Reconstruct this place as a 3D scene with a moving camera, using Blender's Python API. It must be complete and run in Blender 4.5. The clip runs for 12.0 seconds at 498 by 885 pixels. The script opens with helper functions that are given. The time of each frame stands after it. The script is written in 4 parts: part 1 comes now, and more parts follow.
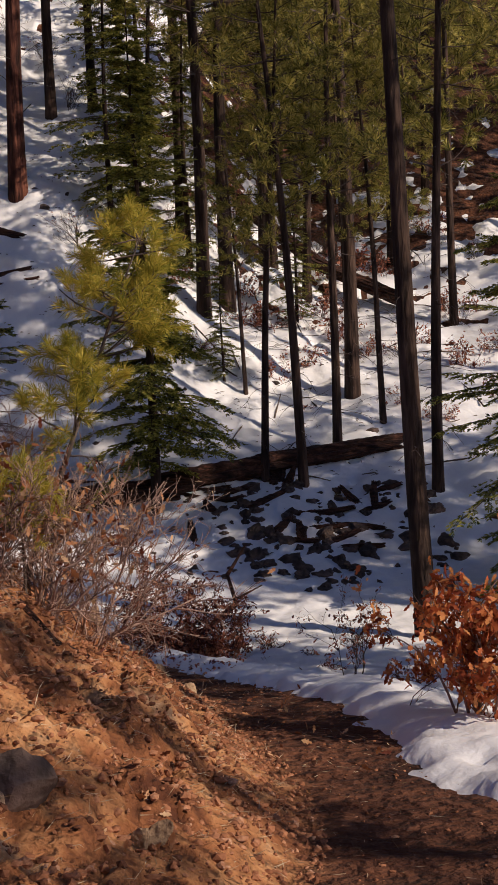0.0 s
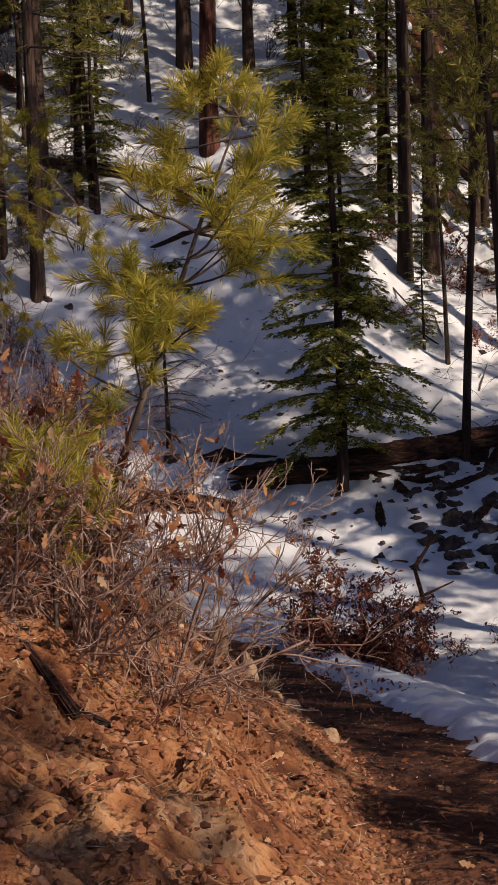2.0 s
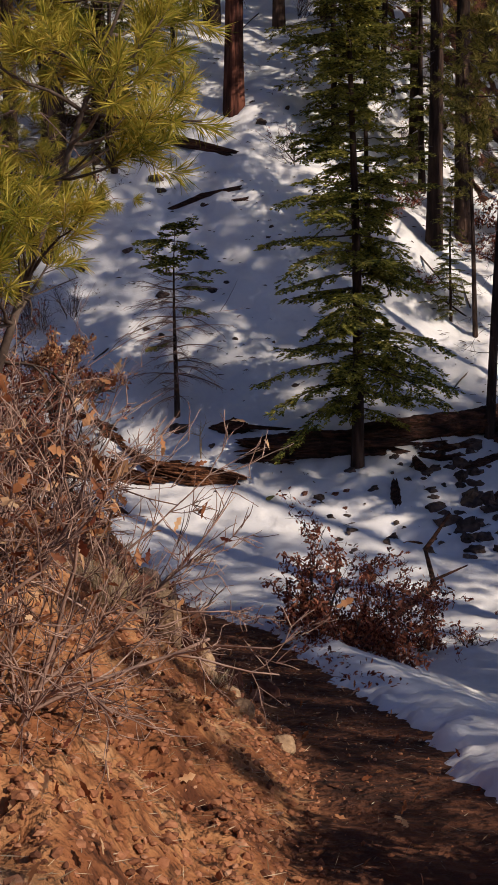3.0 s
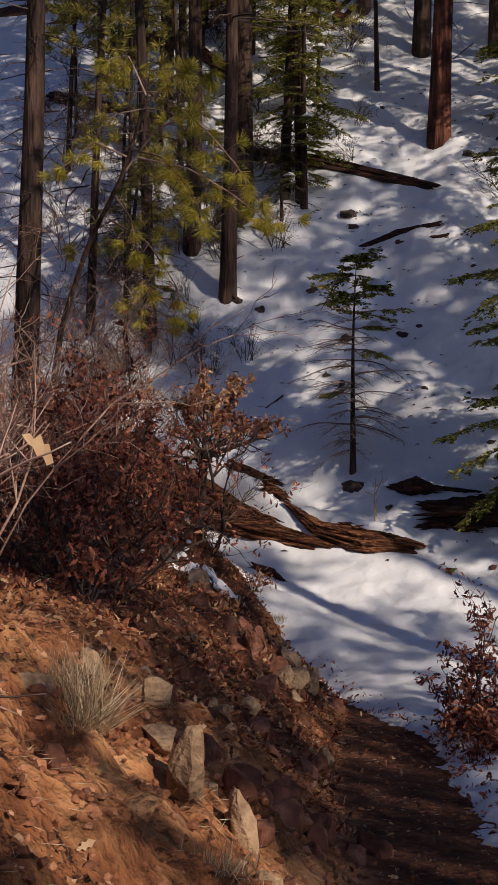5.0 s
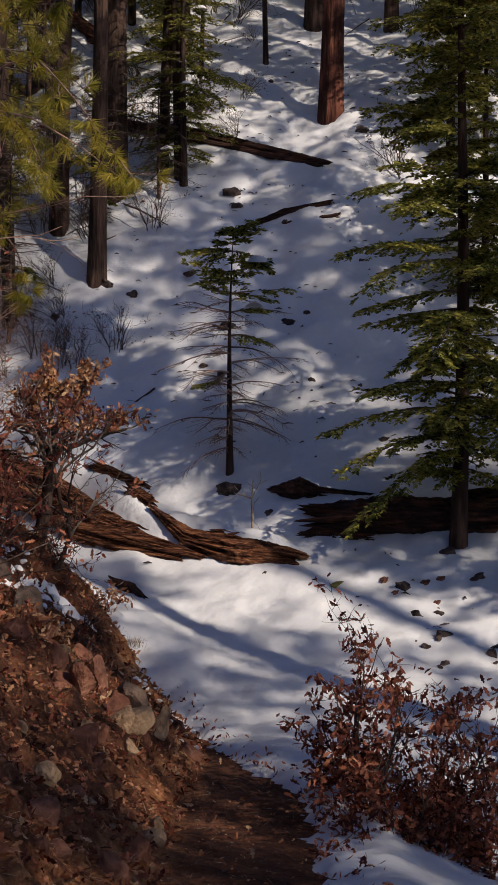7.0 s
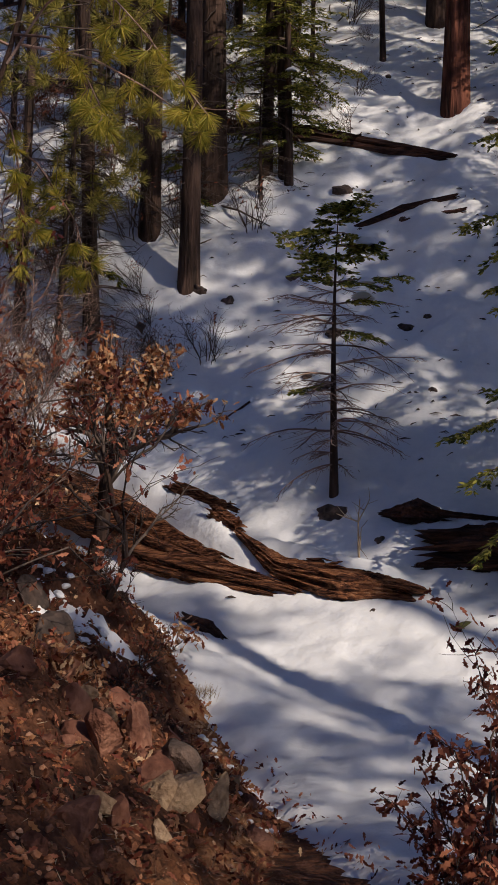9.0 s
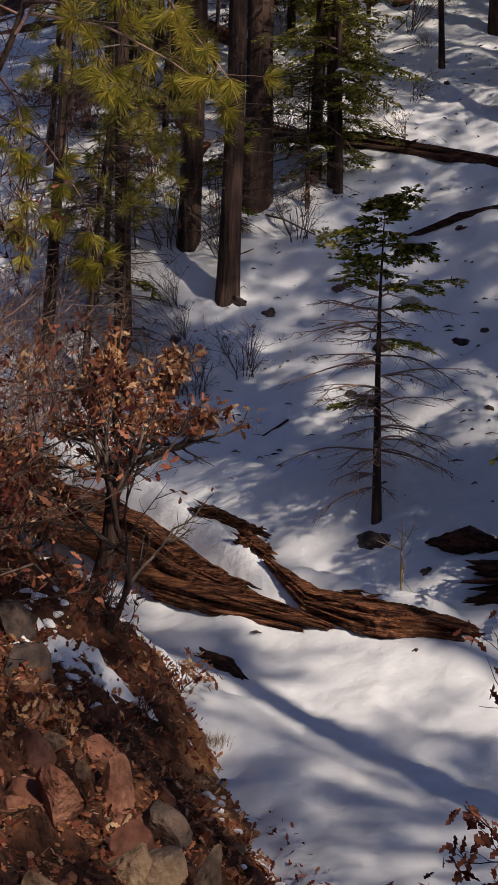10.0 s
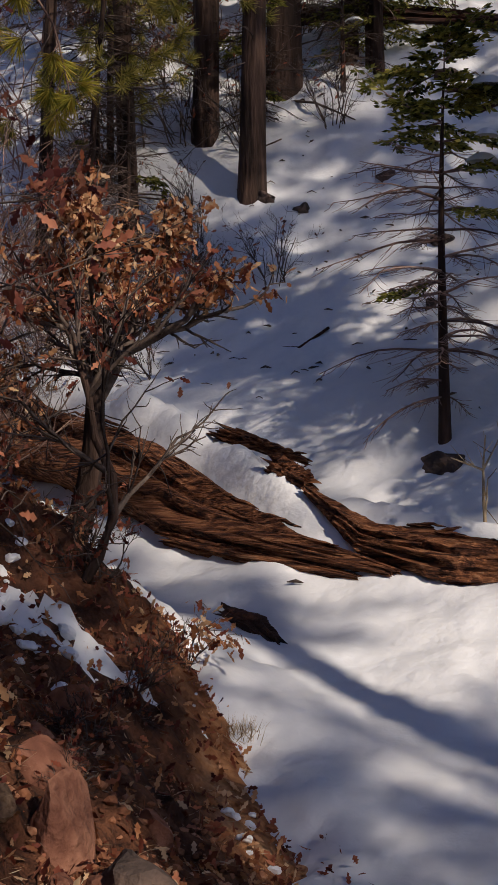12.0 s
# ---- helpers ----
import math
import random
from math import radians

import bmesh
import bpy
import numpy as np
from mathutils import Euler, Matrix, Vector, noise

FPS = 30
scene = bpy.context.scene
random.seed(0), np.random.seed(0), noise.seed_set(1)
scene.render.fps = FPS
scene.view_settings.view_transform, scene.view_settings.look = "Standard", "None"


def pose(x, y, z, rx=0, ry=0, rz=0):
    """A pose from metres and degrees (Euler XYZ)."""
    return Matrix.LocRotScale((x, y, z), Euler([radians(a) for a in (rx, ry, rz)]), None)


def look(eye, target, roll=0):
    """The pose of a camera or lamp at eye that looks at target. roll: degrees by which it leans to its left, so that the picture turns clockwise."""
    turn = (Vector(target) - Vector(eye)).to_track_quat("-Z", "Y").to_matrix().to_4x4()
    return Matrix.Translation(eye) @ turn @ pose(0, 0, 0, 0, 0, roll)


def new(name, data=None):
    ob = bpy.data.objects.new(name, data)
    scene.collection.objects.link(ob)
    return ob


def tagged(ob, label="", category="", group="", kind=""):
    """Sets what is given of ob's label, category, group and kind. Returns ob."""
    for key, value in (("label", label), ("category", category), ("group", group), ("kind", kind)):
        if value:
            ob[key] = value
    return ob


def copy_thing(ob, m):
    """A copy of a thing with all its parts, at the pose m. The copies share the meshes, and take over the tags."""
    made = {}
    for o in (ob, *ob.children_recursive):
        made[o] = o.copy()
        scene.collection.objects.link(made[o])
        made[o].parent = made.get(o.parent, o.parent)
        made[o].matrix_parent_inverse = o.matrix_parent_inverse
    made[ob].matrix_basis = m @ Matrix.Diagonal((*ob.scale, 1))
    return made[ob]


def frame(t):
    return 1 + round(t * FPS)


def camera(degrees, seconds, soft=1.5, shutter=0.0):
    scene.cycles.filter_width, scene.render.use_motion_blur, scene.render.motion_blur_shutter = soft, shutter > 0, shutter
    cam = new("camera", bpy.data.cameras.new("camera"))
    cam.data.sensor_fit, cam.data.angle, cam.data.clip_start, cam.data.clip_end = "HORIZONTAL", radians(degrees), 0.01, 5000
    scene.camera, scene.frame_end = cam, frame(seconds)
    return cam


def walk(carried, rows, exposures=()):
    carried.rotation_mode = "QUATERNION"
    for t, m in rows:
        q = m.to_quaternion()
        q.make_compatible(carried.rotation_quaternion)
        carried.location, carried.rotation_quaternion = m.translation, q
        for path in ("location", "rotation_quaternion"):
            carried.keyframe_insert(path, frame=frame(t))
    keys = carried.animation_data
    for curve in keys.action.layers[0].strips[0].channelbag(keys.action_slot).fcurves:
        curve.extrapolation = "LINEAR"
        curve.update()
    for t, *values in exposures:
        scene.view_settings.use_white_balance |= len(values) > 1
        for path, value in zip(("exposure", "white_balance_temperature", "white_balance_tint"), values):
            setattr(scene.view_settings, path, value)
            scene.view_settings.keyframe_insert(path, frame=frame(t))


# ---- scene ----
cam = camera(22.2, 12.0, soft=1.5)
PATH = [
    (0, (0.151, 0.150, 1.411), (0.114, 2.145, 1.268), -2.30),
    (0.5, (0.114, 0.768, 1.396), (-0.081, 2.753, 1.254), -2.24),
    (1, (0.231, 1.325, 1.349), (-0.047, 3.300, 1.199), -2.11),
    (1.5, (0.286, 1.969, 1.306), (-0.048, 3.934, 1.144), -1.95),
    (2, (0.380, 2.487, 1.225), (0.010, 4.444, 1.052), -1.78),
    (2.5, (0.452, 3.043, 1.135), (0.056, 4.994, 0.942), -1.30),
    (2.7, (0.515, 3.283, 1.087), (0.108, 5.231, 0.881), -1.01),
    (4.3, (0.809, 5.461, 0.758), (0.222, 7.364, 0.571), 0.38),
    (4.5, (0.793, 5.710, 0.751), (0.168, 7.602, 0.586), 0.46),
    (5, (0.615, 6.369, 0.665), (-0.149, 8.215, 0.558), 0.70),
    (5.5, (0.505, 6.835, 0.637), (-0.220, 8.695, 0.510), 0.71),
    (6, (0.395, 7.443, 0.556), (-0.249, 9.333, 0.443), 0.45),
    (6.5, (0.341, 8.049, 0.468), (-0.272, 9.951, 0.374), 0.47),
    (7, (0.313, 8.677, 0.388), (-0.314, 10.574, 0.297), 0.86),
    (7.5, (0.195, 9.284, 0.307), (-0.484, 11.163, 0.227), 0.54),
    (7.7, (0.130, 9.488, 0.250), (-0.566, 11.361, 0.178), 0.53),
    (9.3, (-0.459, 11.862, -0.385), (-1.289, 13.681, -0.357), 0.97),
    (9.5, (-0.535, 12.165, -0.400), (-1.373, 13.980, -0.362), 1.07),
    (10, (-0.645, 12.776, -0.512), (-1.548, 14.559, -0.443), 1.75),
    (10.5, (-0.831, 13.422, -0.578), (-1.784, 15.178, -0.494), 1.83),
    (11, (-1.081, 14.010, -0.691), (-2.062, 15.751, -0.607), 1.82),
    (11.5, (-1.470, 14.636, -0.797), (-2.454, 16.376, -0.733), 1.23),
    (12, (-1.840, 15.278, -0.947), (-2.798, 17.033, -0.929), 0.03),
]
walk(cam, [(t, look(eye, target, roll)) for t, eye, target, roll in PATH], [(0.0, -0.04, 4880, 29), (2.7, -0.06, 4840, 28), (4.5, -0.13, 4760, 27), (12.0, -0.14, 4700, 26)])

# ---- world, sun, exposure ----
SUN_WAY = Vector((0.907, -0.42, 0.0)).normalized()
SUN_HIGH = radians(34)
world = bpy.data.worlds.new("sky")
scene.world = world
world.use_nodes = True
sky = world.node_tree.nodes.new("ShaderNodeTexSky")
sky.sky_type, sky.sun_disc = "NISHITA", False
sky.sun_elevation, sky.sun_rotation = SUN_HIGH, math.atan2(SUN_WAY.x, SUN_WAY.y)
world.node_tree.links.new(sky.outputs[0], world.node_tree.nodes["Background"].inputs[0])
world.node_tree.nodes["Background"].inputs[1].default_value = 0.05
lamp = bpy.data.lights.new("sun", "SUN")
lamp.energy, lamp.angle, lamp.color = 5.0, radians(0.8), (1.0, 0.74, 0.36)
sun = new("sun", lamp)
sun_from = SUN_WAY * math.cos(SUN_HIGH) + Vector((0, 0, math.sin(SUN_HIGH)))
sun.matrix_world = look(sun_from * 60, (0, 0, 0))


# ---- materials ----
def material(name, stops, scale=3.0, stretch=(1, 1, 1), rough=0.85, bump=0.3, bump_scale=20.0, depth=0.02, vary=0.0, island=0.0, through_light=0.0):
    """A surface whose colour follows noise at two sizes, with fine relief. stops: (place, colour)."""
    m = bpy.data.materials.new(name)
    m.use_nodes = True
    nt = m.node_tree
    n, link = nt.nodes, nt.links.new
    p = n["Principled BSDF"]
    p.inputs["Roughness"].default_value = rough
    p.inputs["Specular IOR Level"].default_value = 0.25
    co = n.new("ShaderNodeTexCoord")
    mp = n.new("ShaderNodeMapping")
    mp.inputs["Scale"].default_value = stretch
    link(co.outputs["Object"], mp.inputs[0])
    big = n.new("ShaderNodeTexNoise")
    big.inputs["Scale"].default_value, big.inputs["Detail"].default_value = scale, 4
    link(mp.outputs[0], big.inputs["Vector"])
    fine = n.new("ShaderNodeTexNoise")
    fine.inputs["Scale"].default_value, fine.inputs["Detail"].default_value = bump_scale, 5
    link(mp.outputs[0], fine.inputs["Vector"])
    mix = n.new("ShaderNodeMath")
    mix.operation = "MULTIPLY_ADD"
    link(fine.outputs[0], mix.inputs[0])
    mix.inputs[1].default_value = 0.6
    half = n.new("ShaderNodeMath")
    half.operation = "MULTIPLY_ADD"
    link(big.outputs[0], half.inputs[0])
    half.inputs[1].default_value, half.inputs[2].default_value = 1.1, -0.35
    link(half.outputs[0], mix.inputs[2])
    value = mix.outputs[0]
    if vary:
        info = n.new("ShaderNodeObjectInfo")
        add = n.new("ShaderNodeMath")
        add.operation = "MULTIPLY_ADD"
        link(info.outputs["Random"], add.inputs[0])
        add.inputs[1].default_value = vary
        link(value, add.inputs[2])
        value = add.outputs[0]
    if island:
        geo = n.new("ShaderNodeNewGeometry")
        add = n.new("ShaderNodeMath")
        add.operation = "MULTIPLY_ADD"
        link(geo.outputs["Random Per Island"], add.inputs[0])
        add.inputs[1].default_value = island
        low = n.new("ShaderNodeMath")
        low.operation = "SUBTRACT"
        link(value, low.inputs[0])
        low.inputs[1].default_value = island / 2
        link(low.outputs[0], add.inputs[2])
        value = add.outputs[0]
    ramp = n.new("ShaderNodeValToRGB")
    while len(ramp.color_ramp.elements) < len(stops):
        ramp.color_ramp.elements.new(0.5)
    for e, (at, c) in zip(ramp.color_ramp.elements, stops):
        e.position, e.color = at, (*c, 1)
    link(value, ramp.inputs[0])
    link(ramp.outputs[0], p.inputs["Base Color"])
    if bump:
        b = n.new("ShaderNodeBump")
        b.inputs["Strength"].default_value, b.inputs["Distance"].default_value = bump, depth
        link(fine.outputs[0], b.inputs["Height"])
        link(b.outputs[0], p.inputs["Normal"])
    if through_light:
        t = n.new("ShaderNodeBsdfTranslucent")
        link(ramp.outputs[0], t.inputs[0])
        s = n.new("ShaderNodeMixShader")
        s.inputs[0].default_value = through_light
        link(p.outputs[0], s.inputs[1])
        link(t.outputs[0], s.inputs[2])
        link(s.outputs[0], n["Material Output"].inputs[0])
    return m


def soil_material():
    """Red-brown earth; the trodden trail and the litter-covered hillside and bank are darker soils, named by the
    ground's attributes. The bank's litter colour also holds painted shade.
    """
    m = material("earth", [(0.25, (0.09, 0.032, 0.013)), (0.45, (0.26, 0.105, 0.036)), (0.62, (0.43, 0.215, 0.08)), (0.85, (0.58, 0.37, 0.19))], 2.2, (1, 1, 1), 0.95, 1.0, 11, 0.12)
    nt = m.node_tree
    n, link = nt.nodes, nt.links.new
    p = n["Principled BSDF"]
    base = p.inputs["Base Color"].links[0].from_socket
    value = n["Color Ramp"].inputs[0].links[0].from_socket
    # Litter soil, its ramp darkened further to deepen the bank's shade.
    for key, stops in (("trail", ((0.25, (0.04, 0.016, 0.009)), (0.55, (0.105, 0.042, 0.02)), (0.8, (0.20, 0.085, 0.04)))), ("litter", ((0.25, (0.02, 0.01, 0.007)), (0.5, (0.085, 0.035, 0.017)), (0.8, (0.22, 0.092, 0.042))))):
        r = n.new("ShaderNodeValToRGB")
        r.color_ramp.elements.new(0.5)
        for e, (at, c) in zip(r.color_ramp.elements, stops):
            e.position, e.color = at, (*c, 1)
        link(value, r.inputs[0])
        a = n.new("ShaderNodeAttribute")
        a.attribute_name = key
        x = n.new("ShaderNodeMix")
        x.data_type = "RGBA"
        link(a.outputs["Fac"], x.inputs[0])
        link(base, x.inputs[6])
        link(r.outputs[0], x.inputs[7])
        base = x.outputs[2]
    link(base, p.inputs["Base Color"])
    return m


EARTH = soil_material()
SNOW = material("old_snow", [(0.1, (0.70, 0.72, 0.76)), (0.5, (0.82, 0.83, 0.85)), (0.9, (0.87, 0.87, 0.87))], 0.9, (1, 1, 1), 0.6, 0.5, 9, 0.03)
BARK_RED = material("red_pine_bark", [(0.3, (0.012, 0.006, 0.005)), (0.5, (0.07, 0.025, 0.016)), (0.8, (0.22, 0.085, 0.048))], 6, (1, 1, 0.13), 0.9, 1.0, 13, 0.09, 0.05)
BARK = material("dark_bark", [(0.25, (0.010, 0.007, 0.006)), (0.5, (0.036, 0.022, 0.016)), (0.8, (0.10, 0.062, 0.044))], 6, (1, 1, 0.16), 0.9, 1.0, 16, 0.06, 0.1)
TWIG = material("grey_twig", [(0.2, (0.10, 0.065, 0.055)), (0.5, (0.27, 0.17, 0.125)), (0.8, (0.46, 0.33, 0.26))], 5, (1, 1, 1), 0.85, 0.2, 60, 0.003, 0, 0.5)
DEAD_TWIG = material("dark_twig", [(0.2, (0.03, 0.02, 0.016)), (0.5, (0.08, 0.058, 0.046)), (0.8, (0.18, 0.14, 0.11))], 5, (1, 1, 1), 0.85, 0.2, 60, 0.003, 0, 0.4)
PINE = material("pine_needles", [(0.1, (0.06, 0.07, 0.012)), (0.5, (0.31, 0.28, 0.04)), (0.9, (0.60, 0.50, 0.10))], 3, (1, 1, 1), 0.5, 0, 30, 0.01, 0, 0.8, 0.4)
PINE_BRIGHT = material("young_pine_needles", [(0.1, (0.15, 0.17, 0.012)), (0.5, (0.44, 0.39, 0.025)), (0.9, (0.64, 0.50, 0.06))], 3, (1, 1, 1), 0.5, 0, 30, 0.01, 0, 0.8, 0.45)
FIR = material("fir_needles", [(0.1, (0.02, 0.034, 0.006)), (0.5, (0.21, 0.215, 0.028)), (0.9, (0.50, 0.45, 0.07))], 3, (1, 1, 1), 0.5, 0, 30, 0.01, 0, 0.8, 0.4)
OAK_LEAF = material("dry_oak_leaf", [(0.1, (0.12, 0.03, 0.013)), (0.45, (0.40, 0.17, 0.06)), (0.7, (0.60, 0.34, 0.15)), (0.95, (0.74, 0.53, 0.30))], 3, (1, 1, 1), 0.6, 0, 30, 0.01, 0, 1.0, 0.4)
OAK_DARK = material("dark_oak_leaf", [(0.1, (0.06, 0.012, 0.010)), (0.5, (0.25, 0.075, 0.038)), (0.9, (0.48, 0.20, 0.10))], 3, (1, 1, 1), 0.6, 0, 30, 0.01, 0, 1.0, 0.35)
ORANGE_LEAF = material("orange_oak_leaf", [(0.1, (0.22, 0.045, 0.012)), (0.5, (0.48, 0.13, 0.03)), (0.9, (0.66, 0.30, 0.08))], 3, (1, 1, 1), 0.55, 0, 30, 0.01, 0, 1.0, 0.35)
WOOD = material("rotten_wood", [(0.28, (0.02, 0.008, 0.005)), (0.45, (0.12, 0.045, 0.02)), (0.62, (0.36, 0.15, 0.055)), (0.85, (0.58, 0.33, 0.17))], 7, (0.25, 4, 4), 0.9, 1.0, 20, 0.10)
WOOD_DARK = material("wet_dark_wood", [(0.25, (0.012, 0.008, 0.007)), (0.5, (0.05, 0.024, 0.016)), (0.8, (0.16, 0.07, 0.04))], 4, (0.3, 3, 3), 0.85, 1.0, 12, 0.05)
ROCK = material("brown_rock", [(0.2, (0.06, 0.036, 0.022)), (0.5, (0.23, 0.15, 0.085)), (0.8, (0.44, 0.31, 0.18))], 4, (1, 1, 1), 0.9, 1.0, 26, 0.03, 0.25)
ROCK_DARK = material("dark_rock", [(0.2, (0.018, 0.015, 0.014)), (0.5, (0.06, 0.045, 0.038)), (0.85, (0.16, 0.11, 0.085))], 3, (1, 1, 1), 0.9, 1.0, 12, 0.04, 0.2)
ROCK_RED = material("red_rock", [(0.2, (0.055, 0.022, 0.014)), (0.5, (0.16, 0.068, 0.04)), (0.85, (0.32, 0.16, 0.095))], 4, (1, 1, 1), 0.9, 1.0, 26, 0.03, 0.2)
STRAW = material("dry_grass", [(0.2, (0.22, 0.15, 0.08)), (0.5, (0.46, 0.36, 0.22)), (0.9, (0.66, 0.56, 0.38))], 3, (1, 1, 1), 0.7, 0, 30, 0.01, 0, 0.9, 0.3)
MOSS = material("yellow_moss", [(0.2, (0.10, 0.10, 0.02)), (0.6, (0.26, 0.23, 0.05)), (0.9, (0.4, 0.36, 0.1))], 8, (1, 1, 1), 0.9, 1.0, 40, 0.02)


# ---- the lie of the land ----
TRAIL_Y = [-30, 0, 3.3, 5.5, 6.8, 8, 9.5, 11.6, 13.4, 14.6, 16.2, 17.6, 19.4, 22]
TRAIL_Z = [3.2, 0.0, -0.32, -0.62, -0.77, -0.93, -1.16, -1.68, -1.98, -2.2, -2.5, -2.68, -2.88, -2.9]
TOE_Y = [-30, 0, 3.4, 5, 6.5, 8, 9.6, 11.5, 14, 15.5, 17.5, 19.4, 20.9, 22.2, 24, 27, 60]
TOE_X = [-1, -0.6, -0.1, 0.25, 0.1, -0.2, -0.45, -0.95, -1.9, -2.45, -3.05, -3.6, -4.9, -6.1, -8.3, -14, -40]
FAR_Y = [19.5, 21.5, 23.5, 25.3, 28.5, 30.7, 32.7, 40, 50, 70, 120, 600]
LEFT_Z = [-2.9, -2.55, -1.85, -0.95, 1.5, 3.75, 5.4, 10.6, 17.0, 28.5, 52, 200]
RIGHT_Z = [-2.95, -2.75, -2.25, -1.5, -0.25, 0.65, 1.55, 5.3, 10.7, 22, 46, 190]


def ease(v):
    v = np.clip(v, 0, 1)
    return v * v * (3 - 2 * v)


def soft_interp(v, xs, ys, w):
    """Interpolation with its corners rounded over w metres."""
    return sum(np.interp(v + w * k, xs, ys) for k in (-1, -0.5, 0, 0.5, 1)) / 5


def toe_x(y):
    return soft_interp(y, TOE_Y, TOE_X, 0.5)


def ripple(x, y, size, seed):
    """Smooth random relief of about -1 to 1."""
    rng = np.random.RandomState(seed)
    total = np.zeros_like(x + y, dtype=float)
    for k in range(9):
        a, p = rng.uniform(0, 6.283), rng.uniform(0, 6.283)
        f = 6.283 / size * rng.uniform(0.6, 1.9)
        total += np.sin((x * math.cos(a) + y * math.sin(a)) * f + p + 1.3 * np.sin((y * math.cos(a) - x * math.sin(a)) * f * 0.6 + 2 * p))
    return total / 4.0


def left_of_toe(x, y):
    """Metres to the left of the bank's toe, square to the trail."""
    slope = (toe_x(y + 0.4) - toe_x(y - 0.4)) / 0.8
    return (toe_x(y) - x) / np.sqrt(1 + slope * slope)


def ground_z(x, y):
    x, y = np.asarray(x, float), np.asarray(y, float)
    near = soft_interp(y, TRAIL_Y, TRAIL_Z, 0.8)
    k = ease((x + 6.0) / 8.0)
    far = soft_interp(y, FAR_Y, LEFT_Z, 0.9) * (1 - k) + soft_interp(y, FAR_Y, RIGHT_Z, 0.9) * k
    m = ease((y - 18.0) / 3.0)
    z = near * (1 - m) + far * m
    d = left_of_toe(x, y)
    fade = ease((27 - y) / 5.0)
    bank = np.where(d > 0, 0.72 * np.minimum(d, 1.5) + 0.2 * np.clip(d - 1.5, 0, 12), 0)
    bank = bank * fade
    r = np.clip(-d - 1.35, 0, 8)
    drop = np.minimum(0.34 * r, np.clip(near + 3.0, 0, 3)) * (1 - m)
    z = z + bank - drop
    z = z + 0.16 * np.clip(-6 - x, 0, 6) * ease((y - 26) / 4)
    z = z + 0.7 * np.exp(-((x + 6.35) / 1.1) ** 2 - ((y - 20.95) / 1.0) ** 2)
    rough = ease(d / 0.5) * fade
    gully = np.abs(ripple(x * 0.8 + y * 0.5, y * 0.35 - x * 0.2, 0.5, 9))
    z = z + rough * (0.06 * ripple(x, y, 0.9, 3) + 0.03 * ripple(x, y, 0.34, 4) + 0.02 * ripple(x, y, 0.19, 10) - 0.08 * (1 - np.clip(gully * 2.5, 0, 1))) + 0.012 * ripple(x, y, 0.5, 5)
    hill = ease((y - 21) / 6)
    steps = 0.05 * ripple(x * 0.35, y * 1.3 + 0.25 * x, 0.9, 11) + 0.02 * ripple(x * 0.5, y * 1.2, 0.4, 12)
    return z + hill * (steps * ease((y - 26) / 3) + 0.10 * ripple(x, y, 3.2, 6) + 0.03 * ripple(x, y, 1.1, 7)) + 0.35 * ease((y - 30) / 10) * ripple(x, y, 9.0, 8)


# ---- mesh tools ----
class Shape:
    """Gathers tubes, blades and plates into one mesh."""

    def __init__(self):
        self.v, self.f, self.count = [], [], 0

    def add(self, verts, faces):
        verts = np.asarray(verts, float).reshape(-1, 3)
        self.v.append(verts)
        self.f.extend([tuple(i + self.count for i in f) for f in faces])
        self.count += len(verts)

    def tube(self, pts, radii, n=5, cap=True):
        pts = np.asarray(pts, float)
        m = len(pts)
        way = np.gradient(pts, axis=0)
        way /= np.linalg.norm(way, axis=1)[:, None] + 1e-9
        ref = np.array([0.31, 0.17, 0.93]) if abs(way[0][2]) < 0.9 else np.array([1.0, 0.1, 0.0])
        a = np.cross(way, ref)
        a /= np.linalg.norm(a, axis=1)[:, None] + 1e-9
        b = np.cross(way, a)
        ang = np.arange(n) * 2 * math.pi / n
        r = np.asarray(radii, float)[:, None, None]
        ring = pts[:, None, :] + r * (np.cos(ang)[None, :, None] * a[:, None, :] + np.sin(ang)[None, :, None] * b[:, None, :])
        faces = [(i * n + k, i * n + (k + 1) % n, (i + 1) * n + (k + 1) % n, (i + 1) * n + k) for i in range(m - 1) for k in range(n)]
        if cap:
            faces.append(tuple(range((m - 1) * n, m * n)))
        self.add(ring.reshape(-1, 3), faces)

    def blades(self, at, way, side, length, width):
        """Many small lance-shaped blades: arrays of places, directions and widths' directions."""
        at, way, side = np.asarray(at, float), np.asarray(way, float), np.asarray(side, float)
        way = way / (np.linalg.norm(way, axis=1)[:, None] + 1e-9)
        side = side - way * np.sum(side * way, axis=1)[:, None]
        side = side / (np.linalg.norm(side, axis=1)[:, None] + 1e-9)
        length = np.broadcast_to(length, len(at))[:, None]
        width = np.broadcast_to(width, len(at))[:, None]
        q = np.stack([at, at + way * length * 0.45 + side * width / 2, at + way * length, at + way * length * 0.45 - side * width / 2], axis=1)
        k = len(at)
        base = self.count + 4 * np.arange(k)[:, None] + np.arange(4)[None, :]
        self.v.append(q.reshape(-1, 3))
        self.f.extend(map(tuple, base.tolist()))
        self.count += 4 * k

    def mesh(self, name, mat, smooth=True):
        me = bpy.data.meshes.new(name)
        me.from_pydata(np.concatenate(self.v) if self.v else np.zeros((0, 3)), [], self.f)
        me.materials.append(mat)
        if smooth:
            me.shade_smooth()
        return me


def part(name, shape, mat, parent, label="", smooth=True):
    ob = new(name, shape.mesh(name, mat, smooth))
    ob.parent = parent
    if label:
        ob["label"] = label
    return ob


